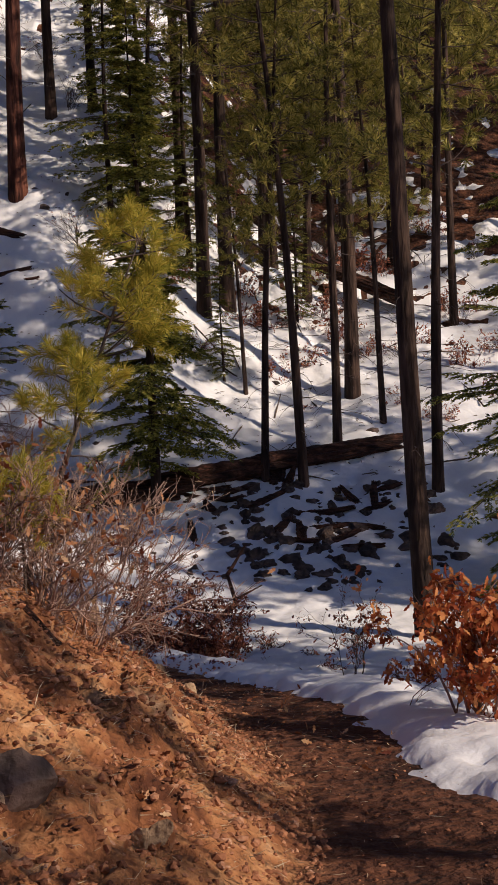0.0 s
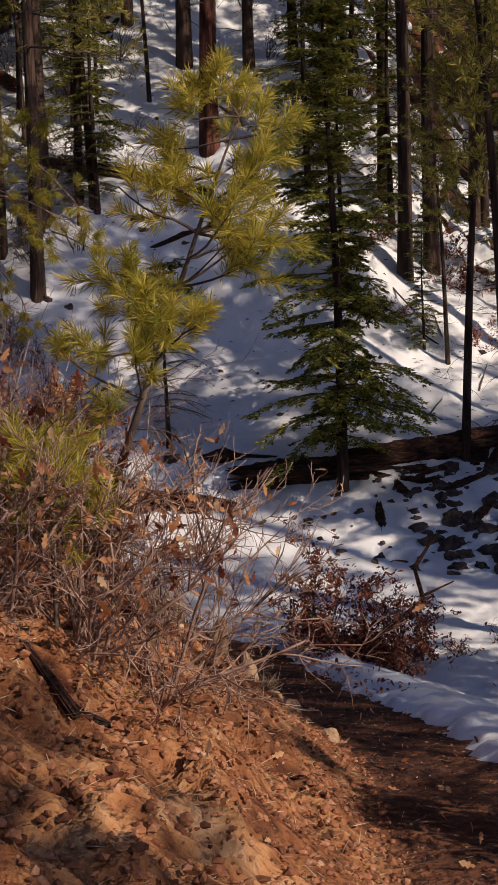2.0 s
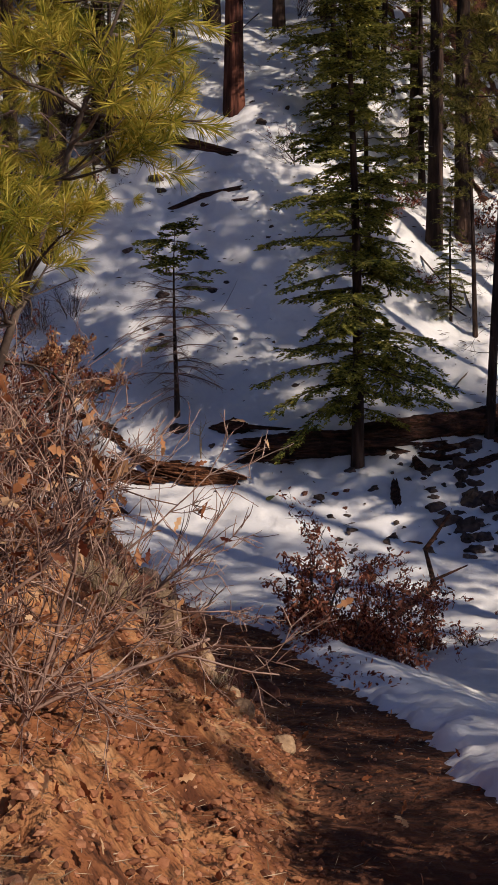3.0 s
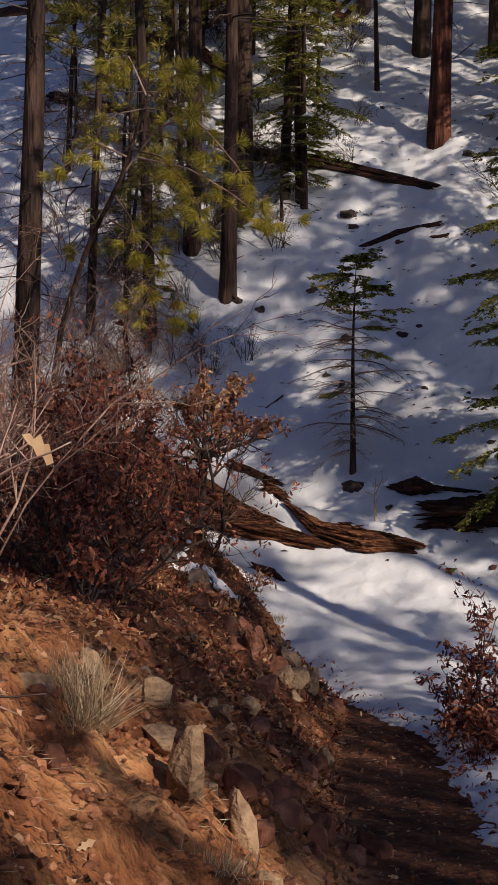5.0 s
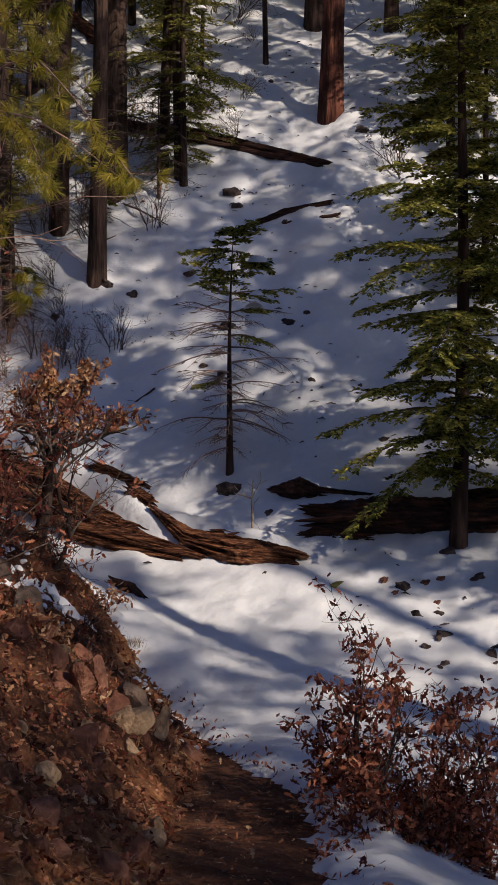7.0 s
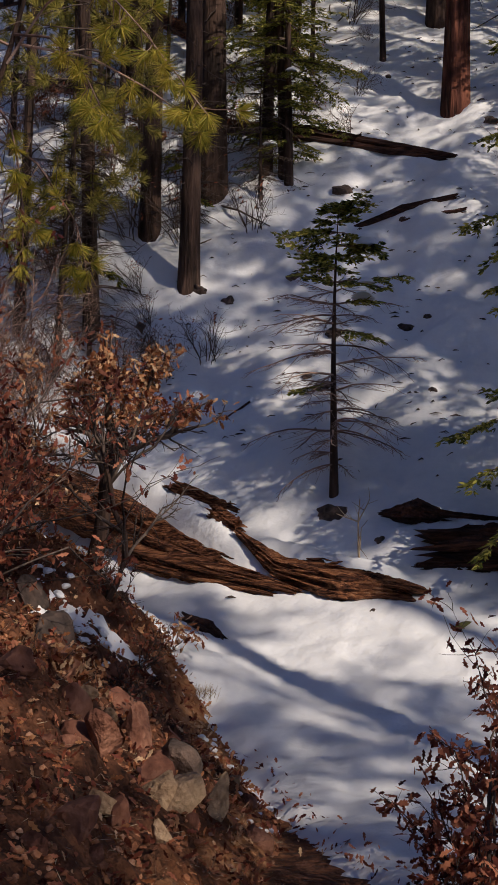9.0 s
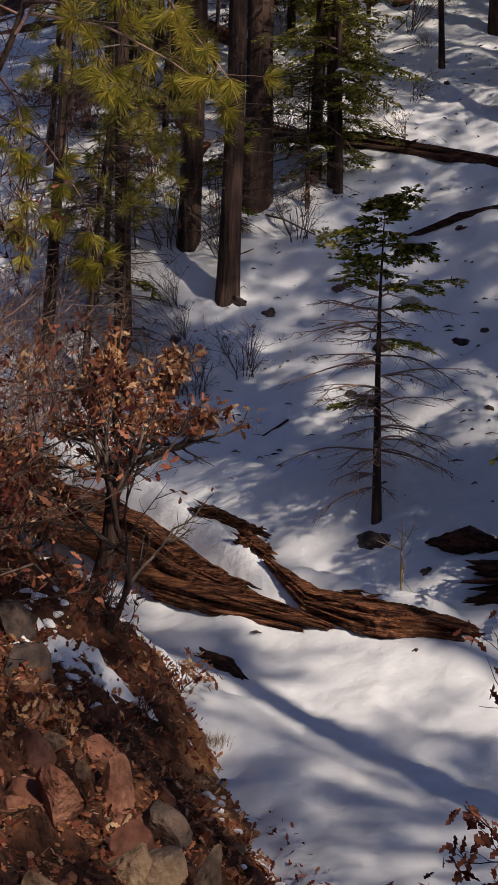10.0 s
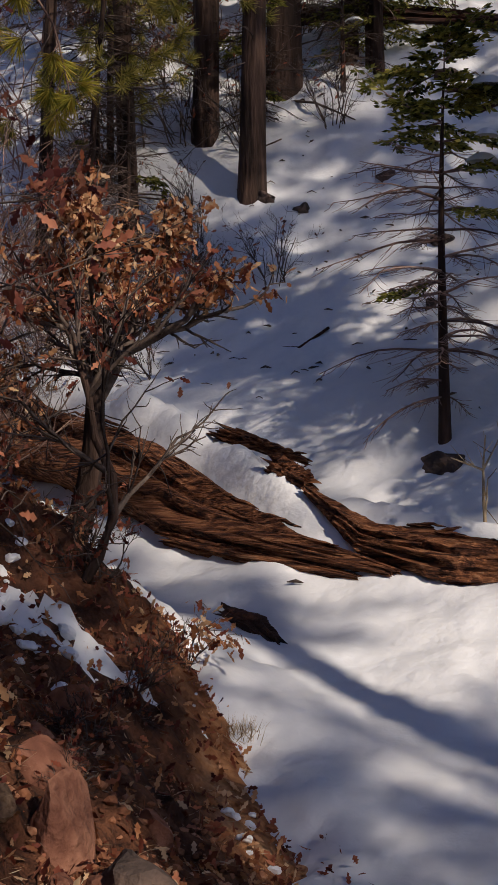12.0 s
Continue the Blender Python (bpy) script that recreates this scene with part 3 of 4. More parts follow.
stout = pine_tree("pine_tree", "tall pine with a grey-brown trunk on the snowy slope", 17, 0.36, 14, 0.36, 2.6, 16, 0.22, place=stand(2.05, 29.65), stubs=20, group="pines on the slope", droop=0.15, tufts=8, needle_width=0.021)
for x, y, turn, k in ((-1.4, 31.4, 75, 1.0), (-0.83, 32.4, 200, 1.05), (-9.02, 28.5, 120, 0.9), (-9.45, 30.2, 300, 1.28), (-10.2, 29.4, 50, 0.95), (-7.5, 36.5, 10, 1.2), (-5.75, 36.6, 170, 0.9), (-4.7, 37.7, 260, 0.8), (-2.05, 34.1, 20, 0.9), (-12.6, 33.0, 90, 1.0)):
    copy_thing(stout, pose(*stand(x, y), 0, 0, turn) @ Matrix.Scale(k, 4))

fir_tree("fir_tree", "green fir with broad drooping boughs above snow", 10.0, 0.22, 21, 2.25, 0.10, 0.10, place=stand(-2.12, 24.35), snowy=0, group="firs", per=15, gap=0.20)
fir_tree("fir_sapling", "young fir with bare grey lower twigs and green top", 3.5, 0.11, 22, 1.12, 0.12, 0.74, place=stand(-5.42, 25.2), snowy=0.16, group="firs", gap=0.14, per=7, taper=0.24, dead_mat=TWIG)
for seed, x, y, h, w in ((25, -10.2, 27.6, 3.4, 1.1), (26, -9.5, 29.5, 2.6, 0.9), (27, -11.1, 28.3, 3.0, 1.0), (28, -8.6, 30.2, 2.4, 0.8)):
    fir_tree("fir_sapling", "dead young fir with dark hanging twigs", h, 0.08, seed, w, 0.12, 2.0, place=stand(x, y), group="dead saplings", gap=0.12, per=7, taper=0.3)
mid_fir = fir_tree("fir_tree", "dense dark green fir with snow on its boughs", 8.0, 0.18, 23, 1.9, 0.08, 0.0, place=stand(-3.7, 32.6), snowy=0.06, group="firs", per=8)
for x, y, turn, k in ((-2.6, 29.6, 100, 0.8), (-8.27, 30.6, 40, 0.85), (-9.6, 33.2, 200, 0.9), (-1.8, 33.2, 10, 0.95), (-3.3, 37.0, 140, 1.0), (-11.5, 35.5, 250, 1.0), (-0.9, 29.3, 70, 0.4), (0.9, 33.0, 160, 0.55)):
    copy_thing(mid_fir, pose(*stand(x, y), 0, 0, turn) @ Matrix.Scale(k, 4))

# The wood that closes the hillside behind.
back_pine = pine_tree("pine_tree", "distant pine in the hillside wood", 15, 0.3, 31, 0.22, 2.6, 22, 0.26, place=stand(3.8, 37), stubs=8, group="hillside wood", needles=18, tufts=8, needle_width=0.022)
back_fir = fir_tree("fir_tree", "distant fir in the hillside wood", 11, 0.22, 33, 2.2, 0.06, 0.0, place=stand(-4.5, 43), group="hillside wood", per=7, gap=0.42)
rng = np.random.RandomState(5)
spots = []
tries = 0
while len(spots) < 78 and tries < 4000:
    tries += 1
    y = rng.uniform(35, 68)
    x = rng.uniform(-0.75 * y, 0.42 * y) + 3
    if min([math.hypot(x - a, y - b) for a, b in spots] + [9]) < 2.0:
        continue
    if -9.2 + 0.1 * (y - 35) < x < -5.6 - 0.16 * (y - 35) and y < 44:
        continue
    spots.append((x, y))
    src = back_pine if rng.rand() < 0.68 else back_fir
    copy_thing(src, pose(*stand(x, y), 0, 0, rng.uniform(0, 360)) @ Matrix.Scale(rng.uniform(0.7, 1.25), 4))

# Unseen trees added behind, right and left, to shade the trail and block sky light.
for x, y, turn, k in SHADE_PINES:
    copy_thing(back_pine, pose(*stand(x, y), 0, 0, turn) @ Matrix.Scale(k, 4))
high = pine_tree("pine_tree", "tall unseen shade pine with a high dense crown", 24, 0.45, 35, 0.56, 3.0, 24, 0.26, place=stand(10.8, 16.6), stubs=8, group="hillside wood", needles=18, tufts=8, needle_width=0.024)
for x, y, turn, k in SHADE_HIGH:
    copy_thing(high, pose(*stand(x, y), 0, 0, turn) @ Matrix.Scale(k, 4))
for x, y, turn, k in SHADE_FIRS:
    copy_thing(back_fir, pose(*stand(x, y), 0, 0, turn) @ Matrix.Scale(k, 4))
for x, y, turn, k in SHADE_YOUNG:
    copy_thing(back_fir, pose(*stand(x, y), 0, 0, turn) @ Matrix.Scale(k, 4))
for x, y, turn, k in SHADE_TRUNKS:
    copy_thing(stout, pose(*stand(x, y), 0, 0, turn) @ Matrix.Scale(k, 4))
for x, y, turn, k in SHADE_SLIM:
    copy_thing(slim, pose(*stand(x, y), 0, 0, turn) @ Matrix.Scale(k, 4))

# ---- shrubs and small trees by the trail ----
def arching_pine():
    """A thin young pine that leans out of the brush; its boughs arch over and hang, with long needles in bursts at the ends."""
    rng = np.random.RandomState(53)
    foot = np.array(stand(-8.95, 21.75))
    tree = thing("pine_tree", "thin arching young pine with hanging yellow-green needle bursts", "tree", "slim pines", tuple(foot))
    trunk, limbs, crown, dead = Shape(), Shape(), Shape(), Shape()

    def curve(points, steps):
        """A smooth line through a few world points, told from the foot."""
        u, k = np.linspace(0, 1, steps), np.linspace(0, 1, len(points))
        pts = np.asarray(points, float) - foot
        return np.stack([soft_interp(u, k, pts[:, i], 0.5 / steps) for i in range(3)], axis=1)

    trunk.tube(curve([foot - (0, 0, 0.2), (-8.6, 21.7, 1.2), (-8.1, 21.6, 2.4), (-7.55, 21.6, 3.35), (-7.25, 21.65, 4.35)], 16), np.linspace(0.055, 0.018, 16), 8)
    boughs = (([(-7.55, 21.6, 3.35), (-7.05, 21.55, 3.90), (-6.45, 21.4, 4.00), (-5.90, 21.3, 3.45), (-5.10, 21.15, 2.50)], 20),
              ([(-7.45, 21.6, 3.65), (-6.90, 21.4, 3.50), (-6.40, 21.2, 3.05), (-6.05, 21.0, 2.55)], 14),
              ([(-7.40, 21.6, 3.55), (-6.70, 21.8, 3.40), (-6.10, 21.9, 3.05), (-5.60, 22.0, 2.65)], 14),
              ([(-7.70, 21.6, 3.05), (-7.40, 21.5, 2.75), (-7.20, 21.4, 2.15), (-7.10, 21.3, 1.50)], 14),
              ([(-7.80, 21.6, 2.75), (-7.30, 21.8, 2.45), (-6.90, 21.9, 1.85), (-6.80, 21.95, 1.35)], 12),
              ([(-7.50, 21.6, 3.55), (-7.90, 21.4, 3.75), (-8.40, 21.3, 3.35)], 9),
              ([(-7.30, 21.6, 4.15), (-6.80, 21.7, 4.65), (-6.30, 21.8, 4.65)], 11),
              ([(-7.25, 21.65, 4.35), (-7.60, 21.8, 4.95), (-8.10, 21.9, 4.95)], 9))
    for points, bursts in boughs:
        pts = curve(points, 13)
        limbs.tube(pts, np.linspace(0.016, 0.004, 13), 5)
        for q in range(bursts):
            g = 12 * (1 - 0.72 * (q / bursts) ** 1.2)
            i = min(11, int(g))
            at = pts[i] + (pts[i + 1] - pts[i]) * (g - i)
            way = rng.normal(0, 0.5, 3) + (pts[i + 1] - pts[i]) * 2 + np.array([0, 0, -0.25])
            twig = bend_line(at, way, rng.uniform(0.05, 0.34) if q else 0.02, 3, 0.2, rng, (0, 0, -0.05))
            limbs.tube(twig, [0.006, 0.005, 0.004, 0.003], 3)
            end = (twig[3] - twig[2]) / np.linalg.norm(twig[3] - twig[2])
            crown_tuft(crown, twig[3], end, rng, 100, 0.19, 0.0075, 0.85)
        for q in range(7):
            at = pts[rng.randint(2, 10)]
            line = bend_line(at, rng.normal(0, 0.5, 3) + np.array([0, 0, -0.7]), rng.uniform(0.4, 1.1), 6, 0.2, rng, (0, 0, -0.12))
            dead.tube(line, np.linspace(0.006, 0.002, 7), 3)
            for r in range(3):
                i = rng.randint(2, 6)
                dead.tube(bend_line(line[i], rng.normal(0, 0.7, 3) + np.array([0, 0, -0.4]), rng.uniform(0.15, 0.4), 3, 0.2, rng), [0.003, 0.003, 0.002, 0.0015], 3)
    part("trunk", trunk, BARK, tree)
    tagged(part("branchwork", limbs, TWIG, tree), kind="stuff")
    tagged(part("dead_twigwork", dead, DEAD_TWIG, tree), kind="stuff")
    tagged(part("crown", crown, PINE_BRIGHT, tree, smooth=False), kind="stuff")


pine_tree("pine_sapling", "young pine with bright yellow-green needles leaning from the bank", 2.25, 0.045, 51, 0.46, 0.43, 11, 0.085, DEAD_TWIG, PINE_BRIGHT, lean=(0.40, 0.03), stubs=8, tufts=5, place=stand(-1.40, 7.45), needles=46, needle_width=0.0042)
pine_tree("pine_seedling", "small bright green pine seedling in the brush", 0.75, 0.02, 52, 0.55, 0.14, 5, 0.09, DEAD_TWIG, PINE_BRIGHT, stubs=0, tufts=3, place=stand(-1.22, 6.95), needles=40, needle_width=0.0038)
arching_pine()
pine_tree("pine_tree", "stout old pine with dead twigs round its trunk", 15, 0.44, 56, 0.55, 2.4, 12, 0.22, BARK, PINE, lean=(0.01, 0.0), stubs=90, tufts=6, place=stand(-9.75, 22.6), group="pines on the slope", needle_width=0.012)
pine_tree("pine_tree", "thin leaning young pine in the brush", 6.0, 0.11, 54, 0.45, 1.6, 9, 0.18, BARK, PINE, lean=(0.08, 0.0), stubs=70, tufts=6, place=stand(-10.6, 27.3), needles=50, needle_width=0.009, droop=0.25, group="slim pines")
fir_tree("fir_tree", "dark fir with dense drooping boughs", 9.0, 0.22, 55, 2.6, 0.05, 0.0, place=stand(4.55, 20.6), group="firs", per=13)

shrub("bare_shrub", "bare grey many-twigged shrub on the earth bank", 41, 1.15, 0.95, 15, 320, 0.07, OAK_LEAF, stand(-1.2, 7.05), girth=0.010, twig_mat=TWIG, levels=3, fork=4, twist=0.13, leaf_low=0.2, lean=(0.1, 0))
shrub("bare_shrub", "bare arching shrub leaning over the trail bank", 46, 1.15, 1.0, 10, 120, 0.07, OAK_LEAF, stand(-1.0, 7.3), girth=0.009, twig_mat=TWIG, levels=3, fork=5, twist=0.13, lean=(0.45, 0))
shrub("bare_shrub", "pale tangled leafless shrub on the bank", 45, 1.0, 0.95, 14, 300, 0.07, OAK_LEAF, stand(-1.5, 6.9), girth=0.009, twig_mat=TWIG, levels=3, fork=5, twist=0.15)
shrub("oak_shrub", "low shrub with dry orange-brown oak leaves", 42, 0.95, 0.8, 10, 520, 0.075, OAK_LEAF, stand(-1.75, 7.3), girth=0.010, twig_mat=TWIG, levels=3, fork=3, leaf_low=0.1)
shrub("oak_shrub", "bushy shrub full of bright orange dry oak leaves", 43, 1.15, 0.5, 11, 2200, 0.08, ORANGE_LEAF, stand(1.24, 7.25), girth=0.012, twig_mat=TWIG, levels=3, fork=3, leaf_low=0.25)
shrub("bare_shrub", "tall pale leafless shrub above the bank", 44, 2.6, 0.5, 8, 0, 0.07, OAK_LEAF, stand(-3.5, 12.3), girth=0.013, twig_mat=TWIG, levels=3, fork=4, twist=0.17)

for seed, x, y, h, w, n, mat in ((60, -5.0, 15.9, 1.8, 1.1, 1300, OAK_DARK), (61, -5.3, 17.2, 2.0, 1.2, 1300, OAK_DARK), (62, -5.9, 18.5, 2.1, 1.2, 1300, OAK_DARK), (63, -6.7, 19.6, 2.0, 1.2, 1100, OAK_DARK), (69, -4.3, 14.9, 1.2, 0.9, 700, OAK_DARK), (56, -5.5, 17.0, 2.7, 1.3, 1900, OAK_DARK), (57, -6.2, 18.4, 2.9, 1.3, 2000, OAK_DARK), (58, -6.9, 19.5, 2.8, 1.3, 1800, OAK_DARK), (59, -7.5, 21.0, 2.5, 1.2, 1500, OAK_LEAF), (64, -7.2, 20.8, 1.7, 1.1, 650, OAK_LEAF), (65, -8.0, 21.9, 1.5, 1.1, 520, OAK_LEAF)):
    shrub("oak_shrub", "dense scrub oak with dry red-brown leaves", seed, h, w, 8, n, 0.08, mat, stand(x, y), girth=0.018, levels=3, fork=3, leaf_low=0.2, group="oak brush")
shrub("oak_tree", "small crooked oak with dark trunk and tan dry leaves", 70, 2.7, 0.2, 1, 2400, 0.085, OAK_LEAF, stand(-6.50, 21.5), girth=0.13, stem_mat=BARK, levels=4, fork=5, leaf_low=0.52, twist=0.11, lean=(0.42, 0), lift=2.0)
shrub("oak_sapling", "thin leaning oak sapling with few dark leaves", 67, 2.9, 0.3, 1, 260, 0.08, OAK_DARK, stand(-5.85, 20.75), girth=0.045, levels=3, fork=6, leaf_low=0.35, lean=(0.42, 0.15), lift=1.1, stem_mat=BARK)
shrub("oak_shrub", "low twig of dry brown oak leaves over snow", 68, 0.55, 0.5, 4, 110, 0.085, OAK_LEAF, stand(-5.45, 21.15), girth=0.008, levels=2, fork=3, leaf_low=0.2, lean=(0.3, 0))
for seed, x, y, h, w, n, lf in ((91, -1.55, 17.0, 1.5, 0.8, 1700, OAK_DARK), (72, -1.0, 17.2, 1.25, 0.8, 1600, OAK_DARK), (73, -0.75, 18.0, 1.4, 0.8, 1300, OAK_DARK), (74, -1.25, 16.5, 0.75, 0.75, 1100, OAK_DARK), (75, -1.7, 17.6, 0.9, 0.6, 800, OAK_DARK), (87, -0.75, 16.6, 0.7, 0.7, 800, OAK_DARK)):
    shrub("oak_shrub", "dark dry-leaved shrub beside the snowy trail edge", seed, h, w, 8, n, 0.075, lf, stand(x, y), girth=0.012, levels=3, fork=3, leaf_low=0.12, group="shrubs in the gully")
for seed, x, y, h, w, n in ((76, 0.05, 18.3, 0.6, 0.4, 110), (77, 0.5, 17.8, 0.42, 0.3, 70), (78, 1.15, 16.5, 1.45, 0.6, 330), (79, 1.7, 15.2, 0.8, 0.5, 330), (80, 0.75, 16.9, 0.5, 0.4, 120)):
    shrub("oak_shrub", "small sparse shrub with dark dry leaves in snow", seed, h, w, 5, n, 0.07, OAK_DARK, stand(x, y), girth=0.010, levels=3, fork=3, leaf_low=0.15, group="shrubs in the gully")
shrub("birch_sapling", "thin pale leafless sapling standing by the log", 81, 1.5, 0.2, 1, 0, 0.05, OAK_LEAF, stand(-4.68, 24.05), girth=0.018, twig_mat=STRAW, levels=2, fork=3, twist=0.05)
brush = shrub("oak_shrub", "red-brown leafy brush on the hillside", 82, 1.1, 1.3, 9, 520, 0.10, OAK_DARK, stand(0.2, 32.6), girth=0.012, levels=3, fork=3, leaf_low=0.05, group="hillside brush")
for x, y, turn, k in ((-0.6, 33.4, 80, 1.0), (1.6, 33.9, 200, 1.0), (4.9, 31.2, 30, 1.0), (3.9, 32.4, 120, 0.8), (-2.6, 31.2, 300, 0.8), (2.6, 36.5, 60, 1.2), (-0.9, 37.5, 160, 1.2), (5.6, 29.4, 250, 0.8), (-11.3, 31.5, 20, 0.9), (-13.6, 32, 140, 1.0), (0.3, 30.2, 10, 0.7), (1.0, 31.2, 70, 0.8), (-0.4, 32.0, 130, 0.8), (2.6, 31.8, 190, 0.8), (3.1, 29.4, 250, 0.6), (-1.6, 30.0, 310, 0.6), (0.9, 28.8, 20, 0.45), (3.9, 28.2, 90, 0.6), (-2.2, 32.2, 150, 0.8)):
    copy_thing(brush, pose(*stand(x, y), 0, 0, turn) @ Matrix.Scale(k, 4))
thicket = shrub("bare_shrub", "dark leafless undergrowth on the snowy hillside", 83, 1.5, 1.1, 9, 30, 0.08, OAK_DARK, stand(-10.8, 30.4), girth=0.012, levels=3, fork=3, group="hillside brush")
rng = np.random.RandomState(8)
wilds = []
while len(wilds) < 46:
    x, y = rng.uniform(-17, 6.5), rng.uniform(28.5, 43)
    if -8.8 < x < -4.6 and y < 37 or y < 31 and x > -9.5:
        continue
    wilds.append((x, y))
for x, y in wilds:
    copy_thing(thicket if rng.rand() < 0.6 else brush, pose(*stand(x, y), 0, 0, rng.uniform(0, 360)) @ Matrix.Scale(rng.uniform(0.6, 1.2), 4))
for i in range(38):
    copy_thing(thicket, pose(*stand(rng.uniform(-15, -8.3), rng.uniform(26.5, 36.5)), 0, 0, rng.uniform(0, 360)) @ Matrix.Scale(rng.uniform(0.5, 1.3), 4))
tall_bare = shrub("bare_shrub", "tall pale leafless twigs among the hillside trunks", 84, 2.9, 1.3, 9, 40, 0.08, OAK_DARK, stand(-9.6, 24.3), girth=0.014, twig_mat=TWIG, levels=3, fork=4, twist=0.2, group="hillside brush")
for x, y, turn, k in ((-10.8, 25.4, 80, 1.1), (-11.6, 27.2, 150, 1.0), (-12.8, 29.0, 220, 1.1), (-10.1, 26.4, 290, 0.7), (-8.9, 23.6, 30, 0.7), (-14.2, 31.2, 110, 1.0), (-8.8, 22.0, 40, 1.2), (-9.3, 21.3, 130, 1.5), (-9.0, 20.6, 220, 1.3), (-8.3, 20.4, 310, 1.1)):
    copy_thing(tall_bare, pose(*stand(x, y), 0, 0, turn) @ Matrix.Scale(k, 4))
for x, y in ((-9.0, 27.2), (-9.4, 28.0), (-8.2, 27.6), (-10.6, 28.4), (-8.4, 29.6), (-9.9, 29.9), (-11.8, 29.4), (-10.9, 26.9), (-8.9, 31.8), (-12.2, 28.2), (-7.7, 32.0), (-9.9, 27.0), (-11.2, 28.6), (-12.6, 30.2), (-9.8, 31.4), (-13.8, 31.8), (-11.9, 32.6), (-8.0, 33.0), (-4.2, 35.2), (-3.2, 33.8), (-8.9, 26.2), (-10.4, 25.6), (-4.4, 31.6), (-2.9, 30.9), (-14.8, 33.2)):
    copy_thing(thicket, pose(*stand(x, y), 0, 0, rng.uniform(0, 360)) @ Matrix.Scale(rng.uniform(0.6, 1.1), 4))


shrub("oak_shrub", "low twigs of sunlit orange-brown oak leaves on the bank", 86, 0.5, 0.5, 6, 260, 0.085, OAK_LEAF, stand(-4.75, 18.2), girth=0.008, levels=2, fork=3, leaf_low=0.0)
tangle = shrub("bare_shrub", "low dark tangle of twigs and dead leaves on the bank", 85, 0.55, 0.7, 9, 70, 0.07, OAK_DARK, stand(-5.9, 20.95), girth=0.009, levels=3, fork=3, twist=0.2, leaf_low=0.0, group="oak brush")
for x, y, turn, k in ((-6.3, 21.35, 60, 1.1), (-5.35, 20.45, 120, 0.8), (-6.9, 21.0, 200, 1.2), (-5.6, 19.7, 280, 0.7), (-5.0, 19.6, 20, 0.7), (-4.6, 18.9, 90, 0.6), (-6.2, 20.0, 160, 0.6), (-7.4, 21.9, 240, 1.3), (-6.9, 22.2, 310, 1.0), (-5.5, 21.0, 45, 0.7)):
    copy_thing(tangle, pose(*stand(x, y), 0, 0, turn) @ Matrix.Scale(k, 4))


# ---- fallen wood ----
def fallen(name, label, pieces, mat, group="", slivers=0):
    """A fallen trunk of fluted, splintered pieces: (name, points, radii, seed, flatten) each."""
    base = Vector(pieces[0][1][0])
    log = thing(name, label, "log", group, tuple(base))
    for kind, pts, radii, seed, flat in pieces:
        rng = np.random.RandomState(seed)
        pts = np.asarray(pts, float) - np.array(base)
        m, n = 74, 40
        u = np.linspace(0, 1, m)
        k = np.linspace(0, 1, len(pts))
        line = np.stack([np.interp(u, k, pts[:, i]) for i in range(3)], axis=1)
        rad = np.interp(u, k, radii)
        way = (pts[-1] - pts[0]) / np.linalg.norm(pts[-1] - pts[0])
        a = np.cross(way, (0, 0, 1.0))
        a /= np.linalg.norm(a)
        b = np.cross(a, way)
        th = np.arange(n) * 2 * math.pi / n
        fl = rng.normal(0, 1, n)
        fl = (fl + np.roll(fl, 1) * 0.5) * 0.11
        drift = rng.normal(0, 1, (13, n)) * 0.10
        flute = 1 + fl[None, :] + np.stack([np.interp(u, np.linspace(0, 1, 13), drift[:, i]) for i in range(n)], axis=1) + rng.normal(0, 0.02, (m, n))
        r = rad[:, None] * flute
        jag = rng.uniform(-1, 1, (2, n)) * np.array([[radii[0]], [radii[-1]]]) * 1.5
        shift = np.zeros((m, n))
        shift[:9] += jag[0][None, :] * np.linspace(1, 0.1, 9)[:, None]
        shift[-10:] += jag[1][None, :] * np.linspace(0.1, 1, 10)[:, None]
        ring = line[:, None, :] + r[..., None] * (np.cos(th)[None, :, None] * a + np.sin(th)[None, :, None] * b * flat) + shift[..., None] * way
        faces = [(i * n + j, i * n + (j + 1) % n, (i + 1) * n + (j + 1) % n, (i + 1) * n + j) for i in range(m - 1) for j in range(n)]
        verts = ring.reshape(-1, 3)
        ends = np.stack([ring[0].mean(0) + way * radii[0] * 0.5, ring[-1].mean(0) - way * radii[-1] * 0.6])
        c = m * n
        faces += [(c, (j + 1) % n, j) for j in range(n)] + [(c + 1, (m - 1) * n + j, (m - 1) * n + (j + 1) % n) for j in range(n)]
        s = Shape()
        s.add(np.vstack([verts, ends]), faces)
        piece = part(kind, s, mat, log, smooth=False)
        if slivers:
            shred = Shape()
            for q in range(int(slivers * (radii[0] + radii[-1]))):
                i, j, span = rng.randint(0, m - 14), rng.randint(0, n), rng.randint(5, 14)
                w = ring[i:i + span, j] - line[i:i + span]
                run = line[i:i + span] + w * rng.uniform(1.0, 1.1) + np.linspace(0, rng.uniform(-0.02, 0.05), span)[:, None] * np.array([0, 0, 1.0])
                shred.tube(run, np.sin(np.linspace(0.35, 2.9, span)) * rng.uniform(0.006, 0.022), 4)
            tagged(part("splinterwork", shred, mat, piece, smooth=False), kind="stuff")
    return log


def on_ground(x, y, up):
    return (x, y, float(ground_z(x, y)) + up)


